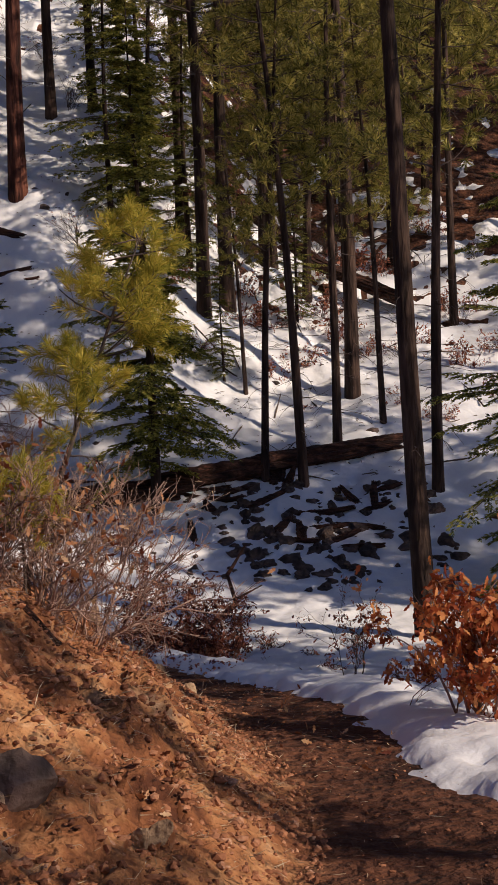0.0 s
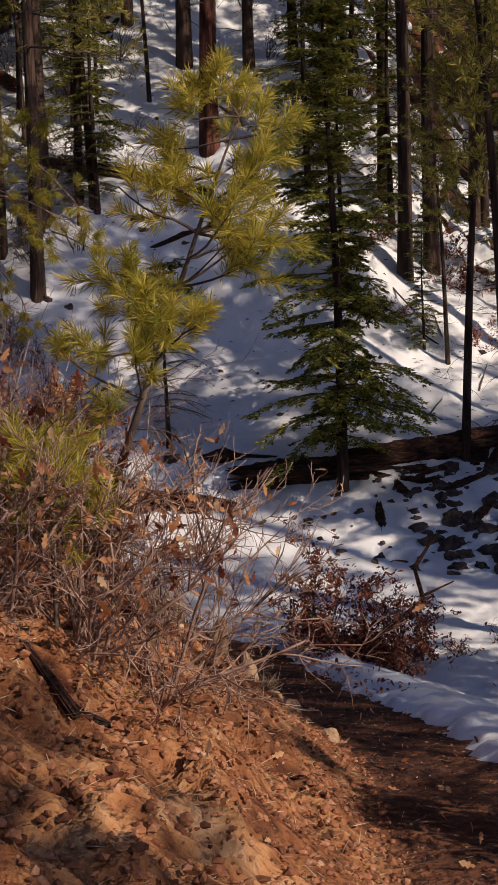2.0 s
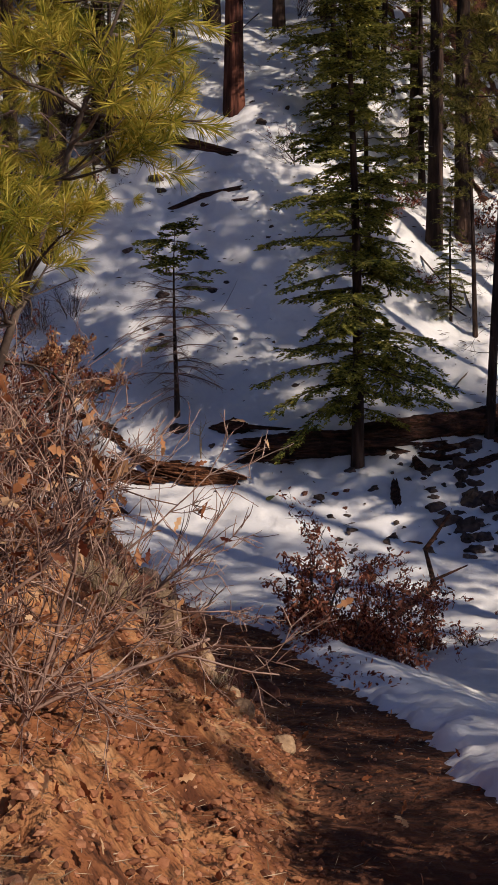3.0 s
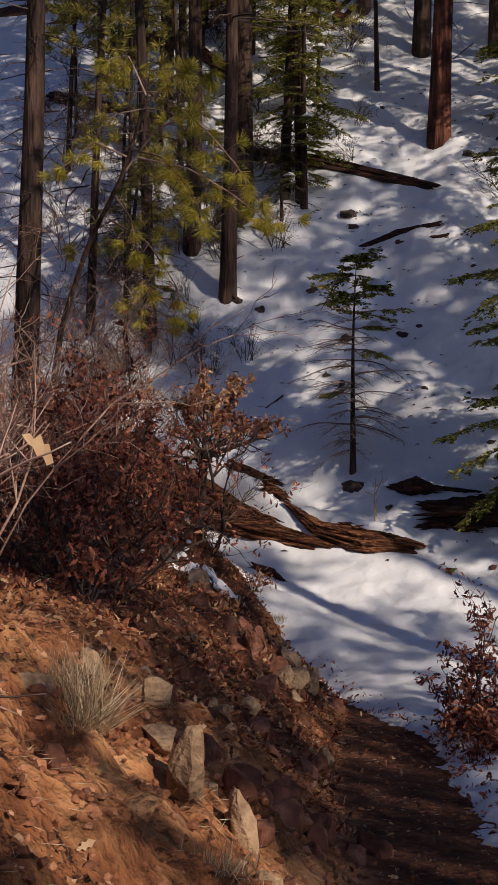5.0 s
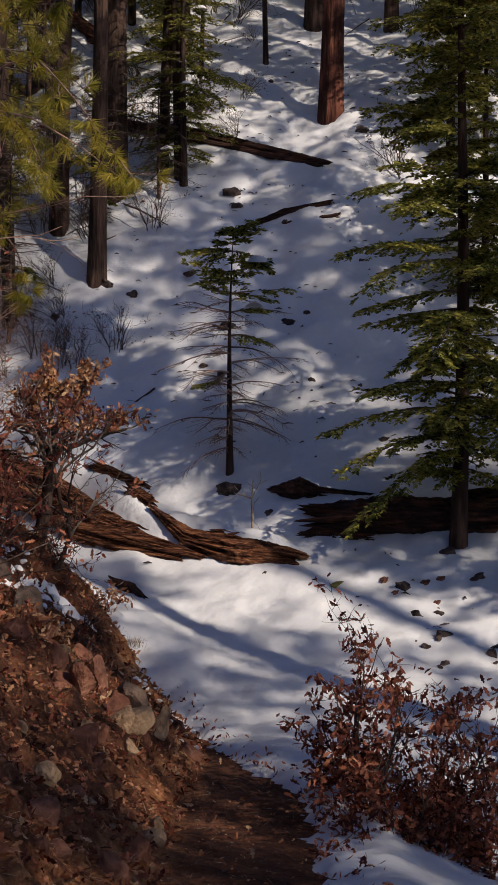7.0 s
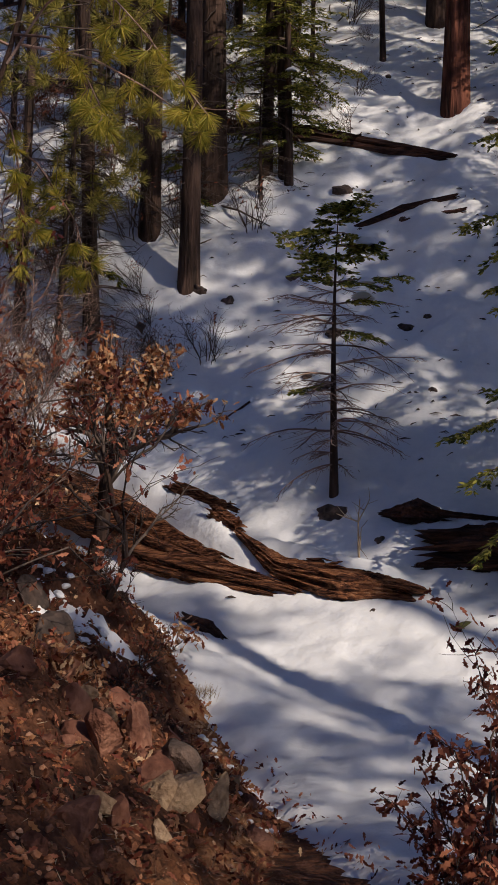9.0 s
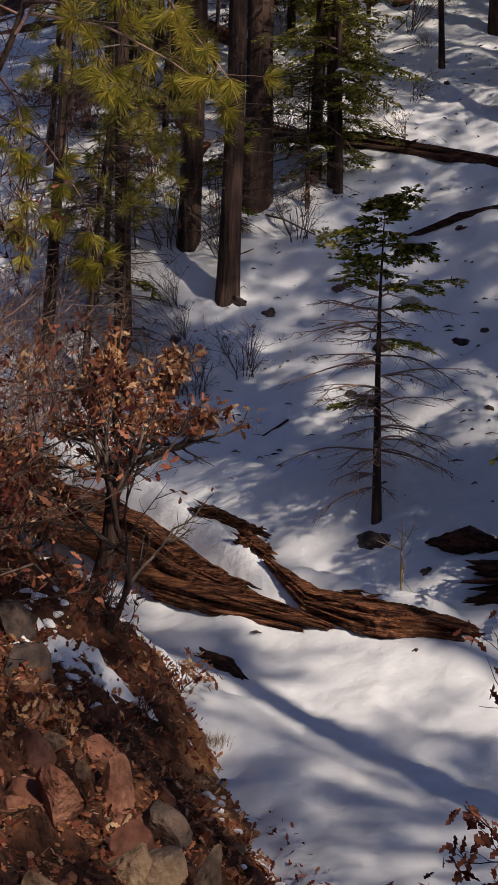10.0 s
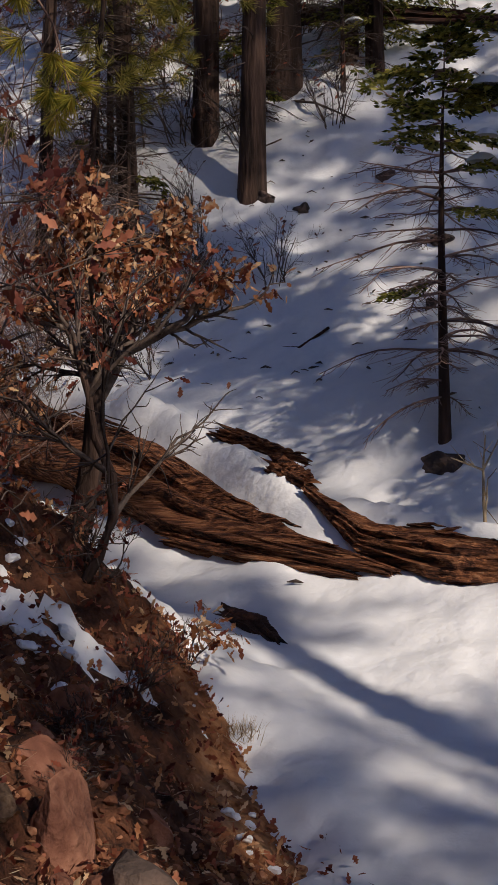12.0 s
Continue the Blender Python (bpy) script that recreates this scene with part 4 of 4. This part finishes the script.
big_log = fallen("fallen_log", "large rotten fallen log, split and rusty brown, half under snow", [
    ("trunk", [on_ground(-11.5, 26.0, 0.22), on_ground(-9.4, 24.95, 0.24), on_ground(-8.1, 24.38, 0.24), on_ground(-6.9, 23.90, 0.18), on_ground(-6.0, 23.50, 0.17), on_ground(-5.1, 23.30, 0.16)], [0.40, 0.40, 0.38, 0.28, 0.13, 0.04], 101, 0.85),
    ("splinter", [on_ground(-7.1, 23.66, 0.16), on_ground(-6.3, 23.44, 0.12), on_ground(-5.35, 23.30, 0.12)], [0.10, 0.11, 0.03], 102, 0.7),
    ("broken_end", [on_ground(-6.02, 23.84, 0.42), on_ground(-5.4, 23.55, 0.26), on_ground(-4.6, 23.40, 0.18), on_ground(-3.95, 23.5, 0.14)], [0.035, 0.14, 0.20, 0.12], 103, 0.85),
    ("slab", [on_ground(-7.2, 24.72, 0.52), on_ground(-6.7, 24.56, 0.46), on_ground(-6.3, 24.42, 0.40)], [0.13, 0.09, 0.04], 104, 0.5),
    ("chunk", [on_ground(-6.5, 24.26, 0.44), on_ground(-6.1, 24.0, 0.40)], [0.11, 0.08], 105, 0.8)], WOOD, slivers=160)
fallen("fallen_log", "dark wet log lying across the gully under a fir", [
    ("trunk", [on_ground(-3.9, 24.35, 0.18), on_ground(-2.9, 24.65, 0.2), on_ground(-1.6, 25.0, 0.18)], [0.24, 0.34, 0.30], 111, 0.85),
    ("splinter", [on_ground(-4.2, 24.2, 0.05), on_ground(-3.3, 24.3, 0.12)], [0.07, 0.14], 112, 0.7)], WOOD_DARK)
fallen("fallen_log", "long dark fallen trunk on the gully bank", [("trunk", [on_ground(-1.9, 25.2, 0.15), on_ground(0.3, 26.1, 0.2), on_ground(2.8, 26.9, 0.22)], [0.26, 0.25, 0.2], 113, 0.9)], WOOD_DARK)
fallen("root_stump", "dark torn root lying on the snow", [
    ("stump", [on_ground(-4.75, 24.95, 0.06), on_ground(-4.35, 24.9, 0.16), on_ground(-4.0, 24.95, 0.1)], [0.06, 0.22, 0.10], 114, 0.75),
    ("root", [on_ground(-4.1, 24.95, 0.12), on_ground(-3.4, 25.1, 0.1)], [0.07, 0.03], 115, 0.9)], WOOD_DARK)
fallen("fallen_log", "dark log lying across the snowy slope", [
    ("trunk", [on_ground(-10.2, 31.9, 0.12), on_ground(-8.3, 31.75, 0.15), on_ground(-5.8, 31.4, 0.12)], [0.2, 0.18, 0.11], 116, 0.9),
    ("stub", [on_ground(-7.6, 31.6, 0.2), on_ground(-7.3, 31.35, 0.45)], [0.03, 0.015], 117, 1.0)], WOOD_DARK)
fallen("fallen_branch", "dark branch lying on the snow", [("branch", [on_ground(-6.95, 29.95, 0.05), on_ground(-6.2, 30.2, 0.12), on_ground(-5.4, 30.35, 0.12)], [0.04, 0.07, 0.05], 118, 1.0)], WOOD_DARK)
fallen("fallen_branch", "dark branch lying on the snow", [("branch", [on_ground(-6.1, 30.0, 0.06), on_ground(-5.2, 30.15, 0.12)], [0.05, 0.05], 119, 1.0)], WOOD_DARK)
fallen("fallen_log", "fallen trunk slanting down the brushy hillside", [("trunk", [on_ground(-0.6, 37.8, 0.5), on_ground(1.6, 35.7, 0.6), on_ground(3.7, 33.8, 0.5)], [0.15, 0.18, 0.17], 120, 1.0)], WOOD_DARK)
fallen("fallen_log", "brown fallen trunk high on the slope", [("trunk", [on_ground(-16, 37.4, 0.3), on_ground(-13.8, 36.0, 0.4), on_ground(-11.6, 34.5, 0.3)], [0.2, 0.2, 0.16], 121, 1.0)], WOOD)
fallen("fallen_log", "dark fallen trunk in the undergrowth", [("trunk", [on_ground(-16, 33.8, 0.2), on_ground(-12.8, 32.8, 0.25)], [0.17, 0.14], 122, 1.0)], WOOD_DARK)
fallen("dead_branch", "dark crooked dead branch beside the trail", [
    ("branch", [on_ground(-1.05, 19.4, 0.05), on_ground(-0.5, 19.5, 0.5), on_ground(-0.62, 19.5, 0.95), on_ground(-0.32, 19.5, 1.4)], [0.05, 0.045, 0.03, 0.012], 123, 1.0),
    ("twig", [on_ground(-0.55, 19.5, 0.55), on_ground(-0.1, 19.55, 0.75)], [0.022, 0.008], 124, 1.0)], WOOD_DARK)
fallen("wood_chunk", "dark broken piece of wood lying in snow", [("chunk", [on_ground(-6.0, 22.6, 0.12), on_ground(-5.7, 22.45, 0.12), on_ground(-5.4, 22.2, 0.1)], [0.07, 0.09, 0.05], 125, 0.7)], WOOD_DARK)
fallen("fallen_branch", "short dark stick lying on the earth bank", [("branch", [on_ground(-1.15, 6.45, 0.03), on_ground(-0.98, 6.42, 0.04), on_ground(-0.83, 6.5, 0.03)], [0.012, 0.022, 0.01], 126, 1.0)], WOOD_DARK)
fallen("fallen_branch", "forked dark stick on the shaded snow", [("branch", [on_ground(-7.75, 26.6, 0.1), on_ground(-7.4, 26.5, 0.12), on_ground(-7.2, 26.75, 0.14)], [0.015, 0.02, 0.012], 127, 1.0), ("twig", [on_ground(-7.45, 26.5, 0.1), on_ground(-7.6, 26.4, 0.1)], [0.012, 0.006], 128, 1.0)], WOOD_DARK)

rng = np.random.RandomState(77)
for i in range(22):
    x, y = rng.uniform(-1.4, 2.4), rng.uniform(23.0, 25.6)
    a, l = rng.uniform(-0.6, 2.2), rng.uniform(0.4, 1.2)
    fallen("broken_branch", "dark broken branch jutting from the gully snow", [("branch", [on_ground(x, y, 0.06), on_ground(x + l * math.cos(a) * 0.5, y + l * math.sin(a) * 0.5, 0.12), on_ground(x + l * math.cos(a), y + l * math.sin(a), 0.2)], [0.07, 0.08, 0.04], 130 + i, 0.9)], WOOD_DARK, "broken wood in the gully")

# ---- stones ----
def stone_mesh(name, seed, size, mat, rough=0.3, cuts=11):
    """An angular stone: a ball cut by flat planes and roughened."""
    rng = np.random.RandomState(seed)
    bm = bmesh.new()
    bmesh.ops.create_icosphere(bm, subdivisions=3, radius=1.0)
    planes = [(Vector(rng.normal(0, 1, 3)).normalized(), rng.uniform(0.35, 0.75)) for _ in range(cuts)]
    for v in bm.verts:
        for nrm, d in planes:
            over = v.co.dot(nrm) - d
            if over > 0:
                v.co -= nrm * over * 0.9
        v.co *= 1 + rough * 0.35 * noise.noise(v.co * 2.3 + Vector((seed, 0, 0))) + 0.07 * noise.noise(v.co * 6.1 + Vector((0, seed, 0)))
        v.co.x, v.co.y, v.co.z = v.co.x * size[0], v.co.y * size[1], v.co.z * size[2]
    me = bpy.data.meshes.new(name)
    bm.to_mesh(me)
    bm.free()
    me.materials.append(mat)
    return me


def stone(label, seed, size, mat, place, turn=0.0, group="", tilt=0.0, name="stone"):
    ob = new(name, stone_mesh(name, seed, size, mat))
    tagged(ob, label, "stone", group)
    ob.matrix_basis = pose(*place, tilt, tilt * 0.5, turn)
    return ob


stone("upright pale weathered stone set in the earth bank", 201, (0.10, 0.08, 0.27), ROCK, on_ground(-1.42, 10.75, 0.10), 20, "stones of the bank", 12)
stone("upright pale weathered stone set in the earth bank", 202, (0.065, 0.065, 0.24), ROCK, on_ground(-1.25, 10.85, 0.08), 70, "stones of the bank", -10)
stone("rounded tan stone in the earth bank", 203, (0.16, 0.13, 0.10), ROCK, on_ground(-1.78, 11.2, 0.03), 130, "stones of the bank")
stone("large tan block of rock at the foot of the bank", 204, (0.2, 0.15, 0.27), ROCK, on_ground(-3.72, 17.75, 0.03), 40, "stones of the bank", 15)
stone("slanted reddish boulder in the bank", 205, (0.22, 0.18, 0.24), ROCK_RED, on_ground(-4.3, 18.55, 0.0), 100, "stones of the bank", 10)
stone("rounded reddish boulder in the bank", 206, (0.19, 0.17, 0.2), ROCK_RED, on_ground(-4.75, 18.3, 0.0), 10, "stones of the bank")
stone("big mossy grey boulder above the bank", 207, (0.2, 0.17, 0.26), ROCK_DARK, on_ground(-5.2, 18.9, 0.08), 60, "stones of the bank")
stone("pale flat stone lying in the bank", 209, (0.10, 0.12, 0.05), ROCK, on_ground(-0.38, 3.95, 0.0), 30, "stones of the bank")
stone("brown angular stone half buried in the bank", 210, (0.14, 0.11, 0.10), ROCK, on_ground(-0.75, 3.95, 0.0), 80, "stones of the bank")
stone("dark shaded boulder beside the trail", 208, (0.15, 0.11, 0.14), ROCK_DARK, on_ground(-0.70, 3.98, 0.0), 0, "stones of the bank")
for label, seed, size, mat, x, y, up, turn, tilt in (
        ("pale leaning slab of rock in the bank", 211, (0.035, 0.06, 0.11), ROCK, -0.36, 4.25, 0.02, 40, 25),
        ("pale leaning slab of rock in the bank", 212, (0.04, 0.05, 0.09), ROCK, -0.29, 4.32, 0.01, 60, 30),
        ("large smooth reddish boulder in the shaded bank", 213, (0.15, 0.13, 0.24), ROCK_RED, -3.92, 17.5, 0.06, 30, 8),
        ("large tan boulder at the foot of the bank", 214, (0.17, 0.15, 0.24), ROCK, -3.62, 17.8, 0.04, 75, 12),
        ("mossy grey boulder in the shaded bank", 215, (0.20, 0.17, 0.20), ROCK_DARK, -3.98, 18.42, 0.06, 10, 6),
        ("narrow slanted slab of rock in the bank", 216, (0.08, 0.08, 0.26), ROCK, -3.60, 18.3, 0.05, 120, 20),
        ("rounded tan stone at the foot of the bank", 217, (0.12, 0.10, 0.13), ROCK_RED, -3.42, 18.5, 0.02, 15, 5),
        ("big mossy boulder high on the bank", 218, (0.24, 0.2, 0.24), ROCK_DARK, -6.1, 19.95, 0.05, 45, 0),
        ("large tan stone bedded in the bank", 219, (0.12, 0.10, 0.11), ROCK, -2.1, 11.75, 0.04, 90, 10)):
    stone(label, seed, size, mat, on_ground(x, y, up), turn, "stones of the bank", tilt)
bank_meshes = [stone_mesh("stone", 220 + i, (0.08, 0.06, 0.05 + 0.015 * i), ROCK if i % 2 else ROCK_RED) for i in range(5)]
rng = np.random.RandomState(9)
for i, (x, y, k) in enumerate(((-4.05, 17.5, 2.6), (-4.35, 17.9, 2.2), (-3.85, 17.95, 1.8), (-4.55, 17.55, 2.4), (-4.0, 18.35, 1.9), (-4.6, 18.85, 2.0), (-4.95, 19.25, 1.9), (-4.45, 19.3, 1.6), (-5.15, 19.7, 1.8), (-4.75, 17.95, 2.3), (-3.5, 16.9, 2.0), (-3.3, 16.2, 1.7), (-2.9, 15.3, 1.6), (-1.6, 11.6, 1.7), (-1.95, 11.9, 1.5), (-1.35, 11.3, 1.3), (-1.78, 12.1, 2.3), (-1.68, 12.3, 1.9), (-1.56, 12.15, 2.1), (-1.44, 12.3, 1.7), (-1.5, 12.5, 1.9), (-1.34, 12.5, 1.6), (-1.62, 12.0, 1.5), (-1.25, 12.7, 1.5))):
    ob = new("stone", bank_meshes[(i % 3) * 2])
    tagged(ob, "angular brown stone set in the earth bank", "stone", "stones of the bank")
    ob.matrix_basis = pose(*on_ground(x, y, 0.02), rng.uniform(-30, 30), rng.uniform(-30, 30), rng.uniform(0, 360)) @ Matrix.Scale(k, 4)
for i in range(64):
    y = rng.uniform(9.6, 20.2)
    d = rng.uniform(0.0, 1.5)
    x = float(toe_x(y)) - d
    k = rng.uniform(0.35, 1.5)
    ob = new("stone", bank_meshes[i % 5])
    tagged(ob, "small weathered stone lodged in the earth bank", "stone", "stones of the bank")
    ob.matrix_basis = pose(*on_ground(x, y, 0.012 * k), rng.uniform(-30, 30), rng.uniform(-30, 30), rng.uniform(0, 360)) @ Matrix.Scale(k, 4)
gully_meshes = [stone_mesh("rock", 240 + i, (0.22, 0.17, 0.15), ROCK_DARK if i else ROCK_RED, 1.3, 14) for i in range(5)]
for i in range(270):
    x, y = rng.uniform(-2.7, 3.4), rng.uniform(21.2, 25.4)
    if rng.rand() > ease((x + 3.0) / 1.6) * ease((y - 20.8) / 1.2):
        continue
    k = rng.uniform(0.3, 1.0) ** 1.5 * (1.4 if x > -1.0 else 0.7)
    ob = new("rock", gully_meshes[1 + i % 4])
    tagged(ob, "dark rock poking out of the gully snow", "rock", "rocks in the gully")
    ob.matrix_basis = pose(*on_ground(x, y, 0.10), rng.uniform(-25, 25), rng.uniform(-25, 25), rng.uniform(0, 360)) @ Matrix.Scale(k, 4)
for x, y, k in ((-2.83, 23.33, 0.5), (-2.5, 23.42, 0.36), (-2.36, 23.36, 0.5), (-2.15, 23.0, 0.36), (-2.65, 23.1, 0.4), (-2.2, 23.5, 0.45)):
    ob = new("rock", gully_meshes[0])
    tagged(ob, "reddish rock poking out of the gully snow", "rock", "rocks in the gully")
    ob.matrix_basis = pose(*on_ground(x, y, 0.10), 10, 5, x * 90) @ Matrix.Scale(k, 4)
for x, y, k in ((-4.25, 23.15, 0.35), (-4.05, 23.2, 0.3), (-3.8, 23.25, 0.32), (-5.6, 28.4, 0.75), (-4.82, 27.1, 0.45), (-4.1, 27.3, 0.35), (-7.3, 30.6, 1.1), (-7.1, 30.3, 0.7), (-6.5, 28.1, 0.9), (-6.6, 27.3, 0.5), (-5.32, 24.84, 1.1), (-4.6, 24.45, 0.5), (-9.9, 30.2, 1.6), (-8.3, 28.4, 0.8)):
    ob = new("rock", gully_meshes[2])
    tagged(ob, "dark lump of rock or wood on the snow", "rock", "rocks in the gully")
    ob.matrix_basis = pose(*on_ground(x, y, 0.10), 10, 5, x * 90) @ Matrix.Scale(k, 4)
hill_rng = np.random.RandomState(14)
for i in range(70):
    x, y = hill_rng.uniform(-10.5, 2.5), hill_rng.uniform(26.2, 34.5)
    ob = new("rock", gully_meshes[1 + i % 4])
    tagged(ob, "small dark lump half sunk in the hillside snow", "rock", "lumps on the hillside")
    k = hill_rng.uniform(0.3, 1.0) ** 2 * 0.9
    ob.matrix_basis = pose(*on_ground(x, y, 0.10), hill_rng.uniform(-30, 30), hill_rng.uniform(-30, 30), hill_rng.uniform(0, 360)) @ Matrix.Scale(k, 4)
moss = new("moss_clump", stone_mesh("moss_clump", 260, (0.10, 0.08, 0.06), MOSS))
tagged(moss, "small yellow mossy clump on the snow", "moss")
moss.matrix_basis = pose(*on_ground(-3.33, 23.05, 0.14))

clump_meshes = [stone_mesh("snow_clump", 270 + i, (0.11, 0.095, 0.06), SNOW, 0.6, 2) for i in range(3)]
rng = np.random.RandomState(12)
for i in range(40):
    f = rng.uniform(0, 1)
    x, y = -6.1 + 0.75 * f + rng.normal(0, 0.12), 20.45 - 0.5 * f + rng.normal(0, 0.11)
    k = rng.uniform(0.2, 0.8) ** 1.4 * 0.8
    ob = new("snow_clump", clump_meshes[i % 3])
    tagged(ob, "lump of old snow lodged in the shaded bank", "snow", "snow lumps on the bank")
    ob.matrix_basis = pose(*on_ground(x, y, 0.02 * k), rng.uniform(-25, 25), rng.uniform(-25, 25), rng.uniform(0, 360)) @ Matrix.Scale(k, 4)
for i in range(30):
    y = rng.uniform(18.5, 21.2)
    x = float(toe_x(y)) - rng.uniform(-0.05, 0.35)
    k = rng.uniform(0.12, 0.4)
    ob = new("snow_clump", clump_meshes[i % 3])
    tagged(ob, "lump of old snow at the foot of the bank", "snow", "snow lumps on the bank")
    ob.matrix_basis = pose(*on_ground(x, y, 0.02 * k), 0, 0, rng.uniform(0, 360)) @ Matrix.Scale(k, 4)

# ---- grass, litter and clods ----
rng = np.random.RandomState(10)
for x, y, n, h in ((-1.75, 10.5, 420, 0.34), (-1.95, 10.75, 200, 0.25), (-1.05, 10.2, 160, 0.16), (-5.05, 21.05, 240, 0.16)):
    s = Shape()
    a = rng.uniform(0, 6.283, n)
    out = rng.uniform(0.1, 1.0, n)
    base = np.stack([rng.normal(0, 0.05, n), rng.normal(0, 0.05, n), np.zeros(n)], axis=1)
    s.blades(base, np.stack([np.cos(a) * out, np.sin(a) * out, 1.0 - 0.45 * out], axis=1), rng.normal(0, 1, (n, 3)), h * rng.uniform(0.5, 1.1, n), 0.0045)
    tuft = new("grass_tuft", s.mesh("grass_tuft", STRAW, False))
    tagged(tuft, "dry straw-coloured grass tuft on the bank", "grass")
    tuft.matrix_basis = pose(*stand(x, y, 0.01))


def scatter(n, y0, y1, d0, d1, seed):
    r = np.random.RandomState(seed)
    y = r.uniform(y0, y1, n)
    x = toe_x(y) - r.uniform(d0, d1, n)
    return r, np.stack([x, y, ground_z(x, y)], axis=1)


P = (1 + 5 ** 0.5) / 2
BALL = np.array([[-1, P, 0], [1, P, 0], [-1, -P, 0], [1, -P, 0], [0, -1, P], [0, 1, P], [0, -1, -P], [0, 1, -P], [P, 0, -1], [P, 0, 1], [-P, 0, -1], [-P, 0, 1]]) / 1.9 * np.array([1, 1, 0.7])
BALL_F = [(0, 11, 5), (0, 5, 1), (0, 1, 7), (0, 7, 10), (0, 10, 11), (1, 5, 9), (5, 11, 4), (11, 10, 2), (10, 7, 6), (7, 1, 8), (3, 9, 4), (3, 4, 2), (3, 2, 6), (3, 6, 8), (3, 8, 9), (4, 9, 5), (2, 4, 11), (6, 2, 10), (8, 6, 7), (9, 8, 1)]
clods = Shape()
for n, y0, y1, d0, d1, seed, big in ((15000, 3.2, 9.5, -0.1, 2.4, 301, 0.020), (9000, 9.5, 20, -0.05, 2.2, 302, 0.026), (1100, 3.5, 18, -1.0, 0.0, 303, 0.010)):
    r, at = scatter(n, y0, y1, d0, d1, seed)
    size = big * r.uniform(0.12, 1.0, n) ** 2.2 + 0.004
    q = BALL[None] * size[:, None, None] * r.uniform(0.6, 1.3, (n, len(BALL), 1)) * r.uniform(0.6, 1.3, (n, 1, 3))
    clods.add((at[:, None, :] + q + np.array([0, 0, 0.15]) * size[:, None, None]).reshape(-1, 3), [tuple(len(BALL) * i + j for j in f) for i in range(n) for f in BALL_F])
CLOD = material("earth_clod", [(0.2, (0.12, 0.05, 0.025)), (0.5, (0.27, 0.115, 0.05)), (0.75, (0.38, 0.18, 0.085)), (0.97, (0.50, 0.31, 0.19))], 8, (1, 1, 1), 0.95, 0.6, 60, 0.01, 0, 0.6)
tagged(new("earth_clods", clods.mesh("earth_clods", CLOD, False)), "loose clods and pebbles on the red earth", "clods", kind="stuff")
straw = Shape()
for n, y0, y1, d0, d1, seed in ((7500, 3.2, 9.5, 0.0, 2.4, 311), (6000, 9.5, 20.5, 0.0, 2.2, 312), (900, 4, 18, -0.95, 0, 313)):
    r, at = scatter(n, y0, y1, d0, d1, seed)
    w = r.normal(0, 1, (n, 3)) * np.array([1, 1, 0.25])
    straw.blades(at + np.array([0, 0, 0.008]), w, r.normal(0, 1, (n, 3)), r.uniform(0.02, 0.09, n), r.uniform(0.0015, 0.004, n))
tagged(new("straw_litter", straw.mesh("straw_litter", STRAW, False)), "dry needles and straw strewn on the bank", "litter", kind="stuff")
fall = Shape()
for n, y0, y1, d0, d1, seed in ((500, 4, 10, 0.3, 2.4, 321), (2500, 12, 22, -0.05, 3.0, 322), (1300, 18, 21.6, 0.0, 2.2, 325), (160, 6, 19, -1.0, 0, 323)):
    r, at = scatter(n, y0, y1, d0, d1, seed)
    leaves(fall, at + np.array([0, 0, 0.015]), 0.07, r, (0, 0, 0))
dark_fall = Shape()
r, at = scatter(5200, 13, 22, -0.05, 3.0, 324)
leaves(dark_fall, at + np.array([0, 0, 0.015]), 0.07, r, (0, 0, 0))
y = r.uniform(13, 20.5, 420)
x = soft_interp(y, RIM_Y, RIM_X, 0.35) + r.uniform(0, 1, 420) ** 2 * 0.35
leaves(dark_fall, np.stack([x, y, ground_z(x, y) + np.maximum(snow_depth(x, y), 0) + 0.012], axis=1), 0.06, r, (0, 0, 0))
tagged(new("leaf_litter", dark_fall.mesh("leaf_litter", OAK_DARK, False)), "dark rotting oak leaves on the shaded bank", "litter", kind="stuff")
tagged(new("leaf_litter", fall.mesh("leaf_litter", OAK_LEAF, False)), "fallen dry oak leaves on the shaded bank", "litter", kind="stuff")
bits = Shape()
r = np.random.RandomState(331)
x, y = r.uniform(-11, 3, 1300), r.uniform(22.3, 36, 1300)
ok = (snow_depth(x, y) > 0.03) & ((y > 25.6) | (np.arange(1300) % 7 == 0))
x, y = x[ok], y[ok]
at = np.stack([x, y, ground_z(x, y) + snow_depth(x, y) + 0.012], axis=1)
for p in at:
    d = r.normal(0, 1, 3) * np.array([1, 1, 0.1])
    d *= r.uniform(0.02, 0.09) / np.linalg.norm(d)
    bits.tube(np.array([p - d, p + np.array([0, 0, 0.012]) + r.normal(0, 0.006, 3), p + d]), [0.004, r.uniform(0.004, 0.015), 0.003], 5)
for i in range(150):
    x, y = r.uniform(-16, 5), r.uniform(25.5, 40)
    a = r.uniform(0, 6.283)
    l = r.uniform(0.3, 1.6)
    if -9 < x < -2.5 and y < 33:
        continue
    p0, p1 = np.array(on_ground(x, y, 0.10)), np.array(on_ground(x + l * math.cos(a), y + l * math.sin(a), 0.14))
    mid = (p0 + p1) / 2 + np.array([r.normal(0, 0.06), r.normal(0, 0.06), 0.05])
    bits.tube(np.array([p0, mid, p1]), [0.02, 0.016, 0.008], 4)
tagged(new("fallen_twigs", bits.mesh("fallen_twigs", DEAD_TWIG, False)), "dark twigs and bark bits scattered on the snow", "twigs", kind="stuff")
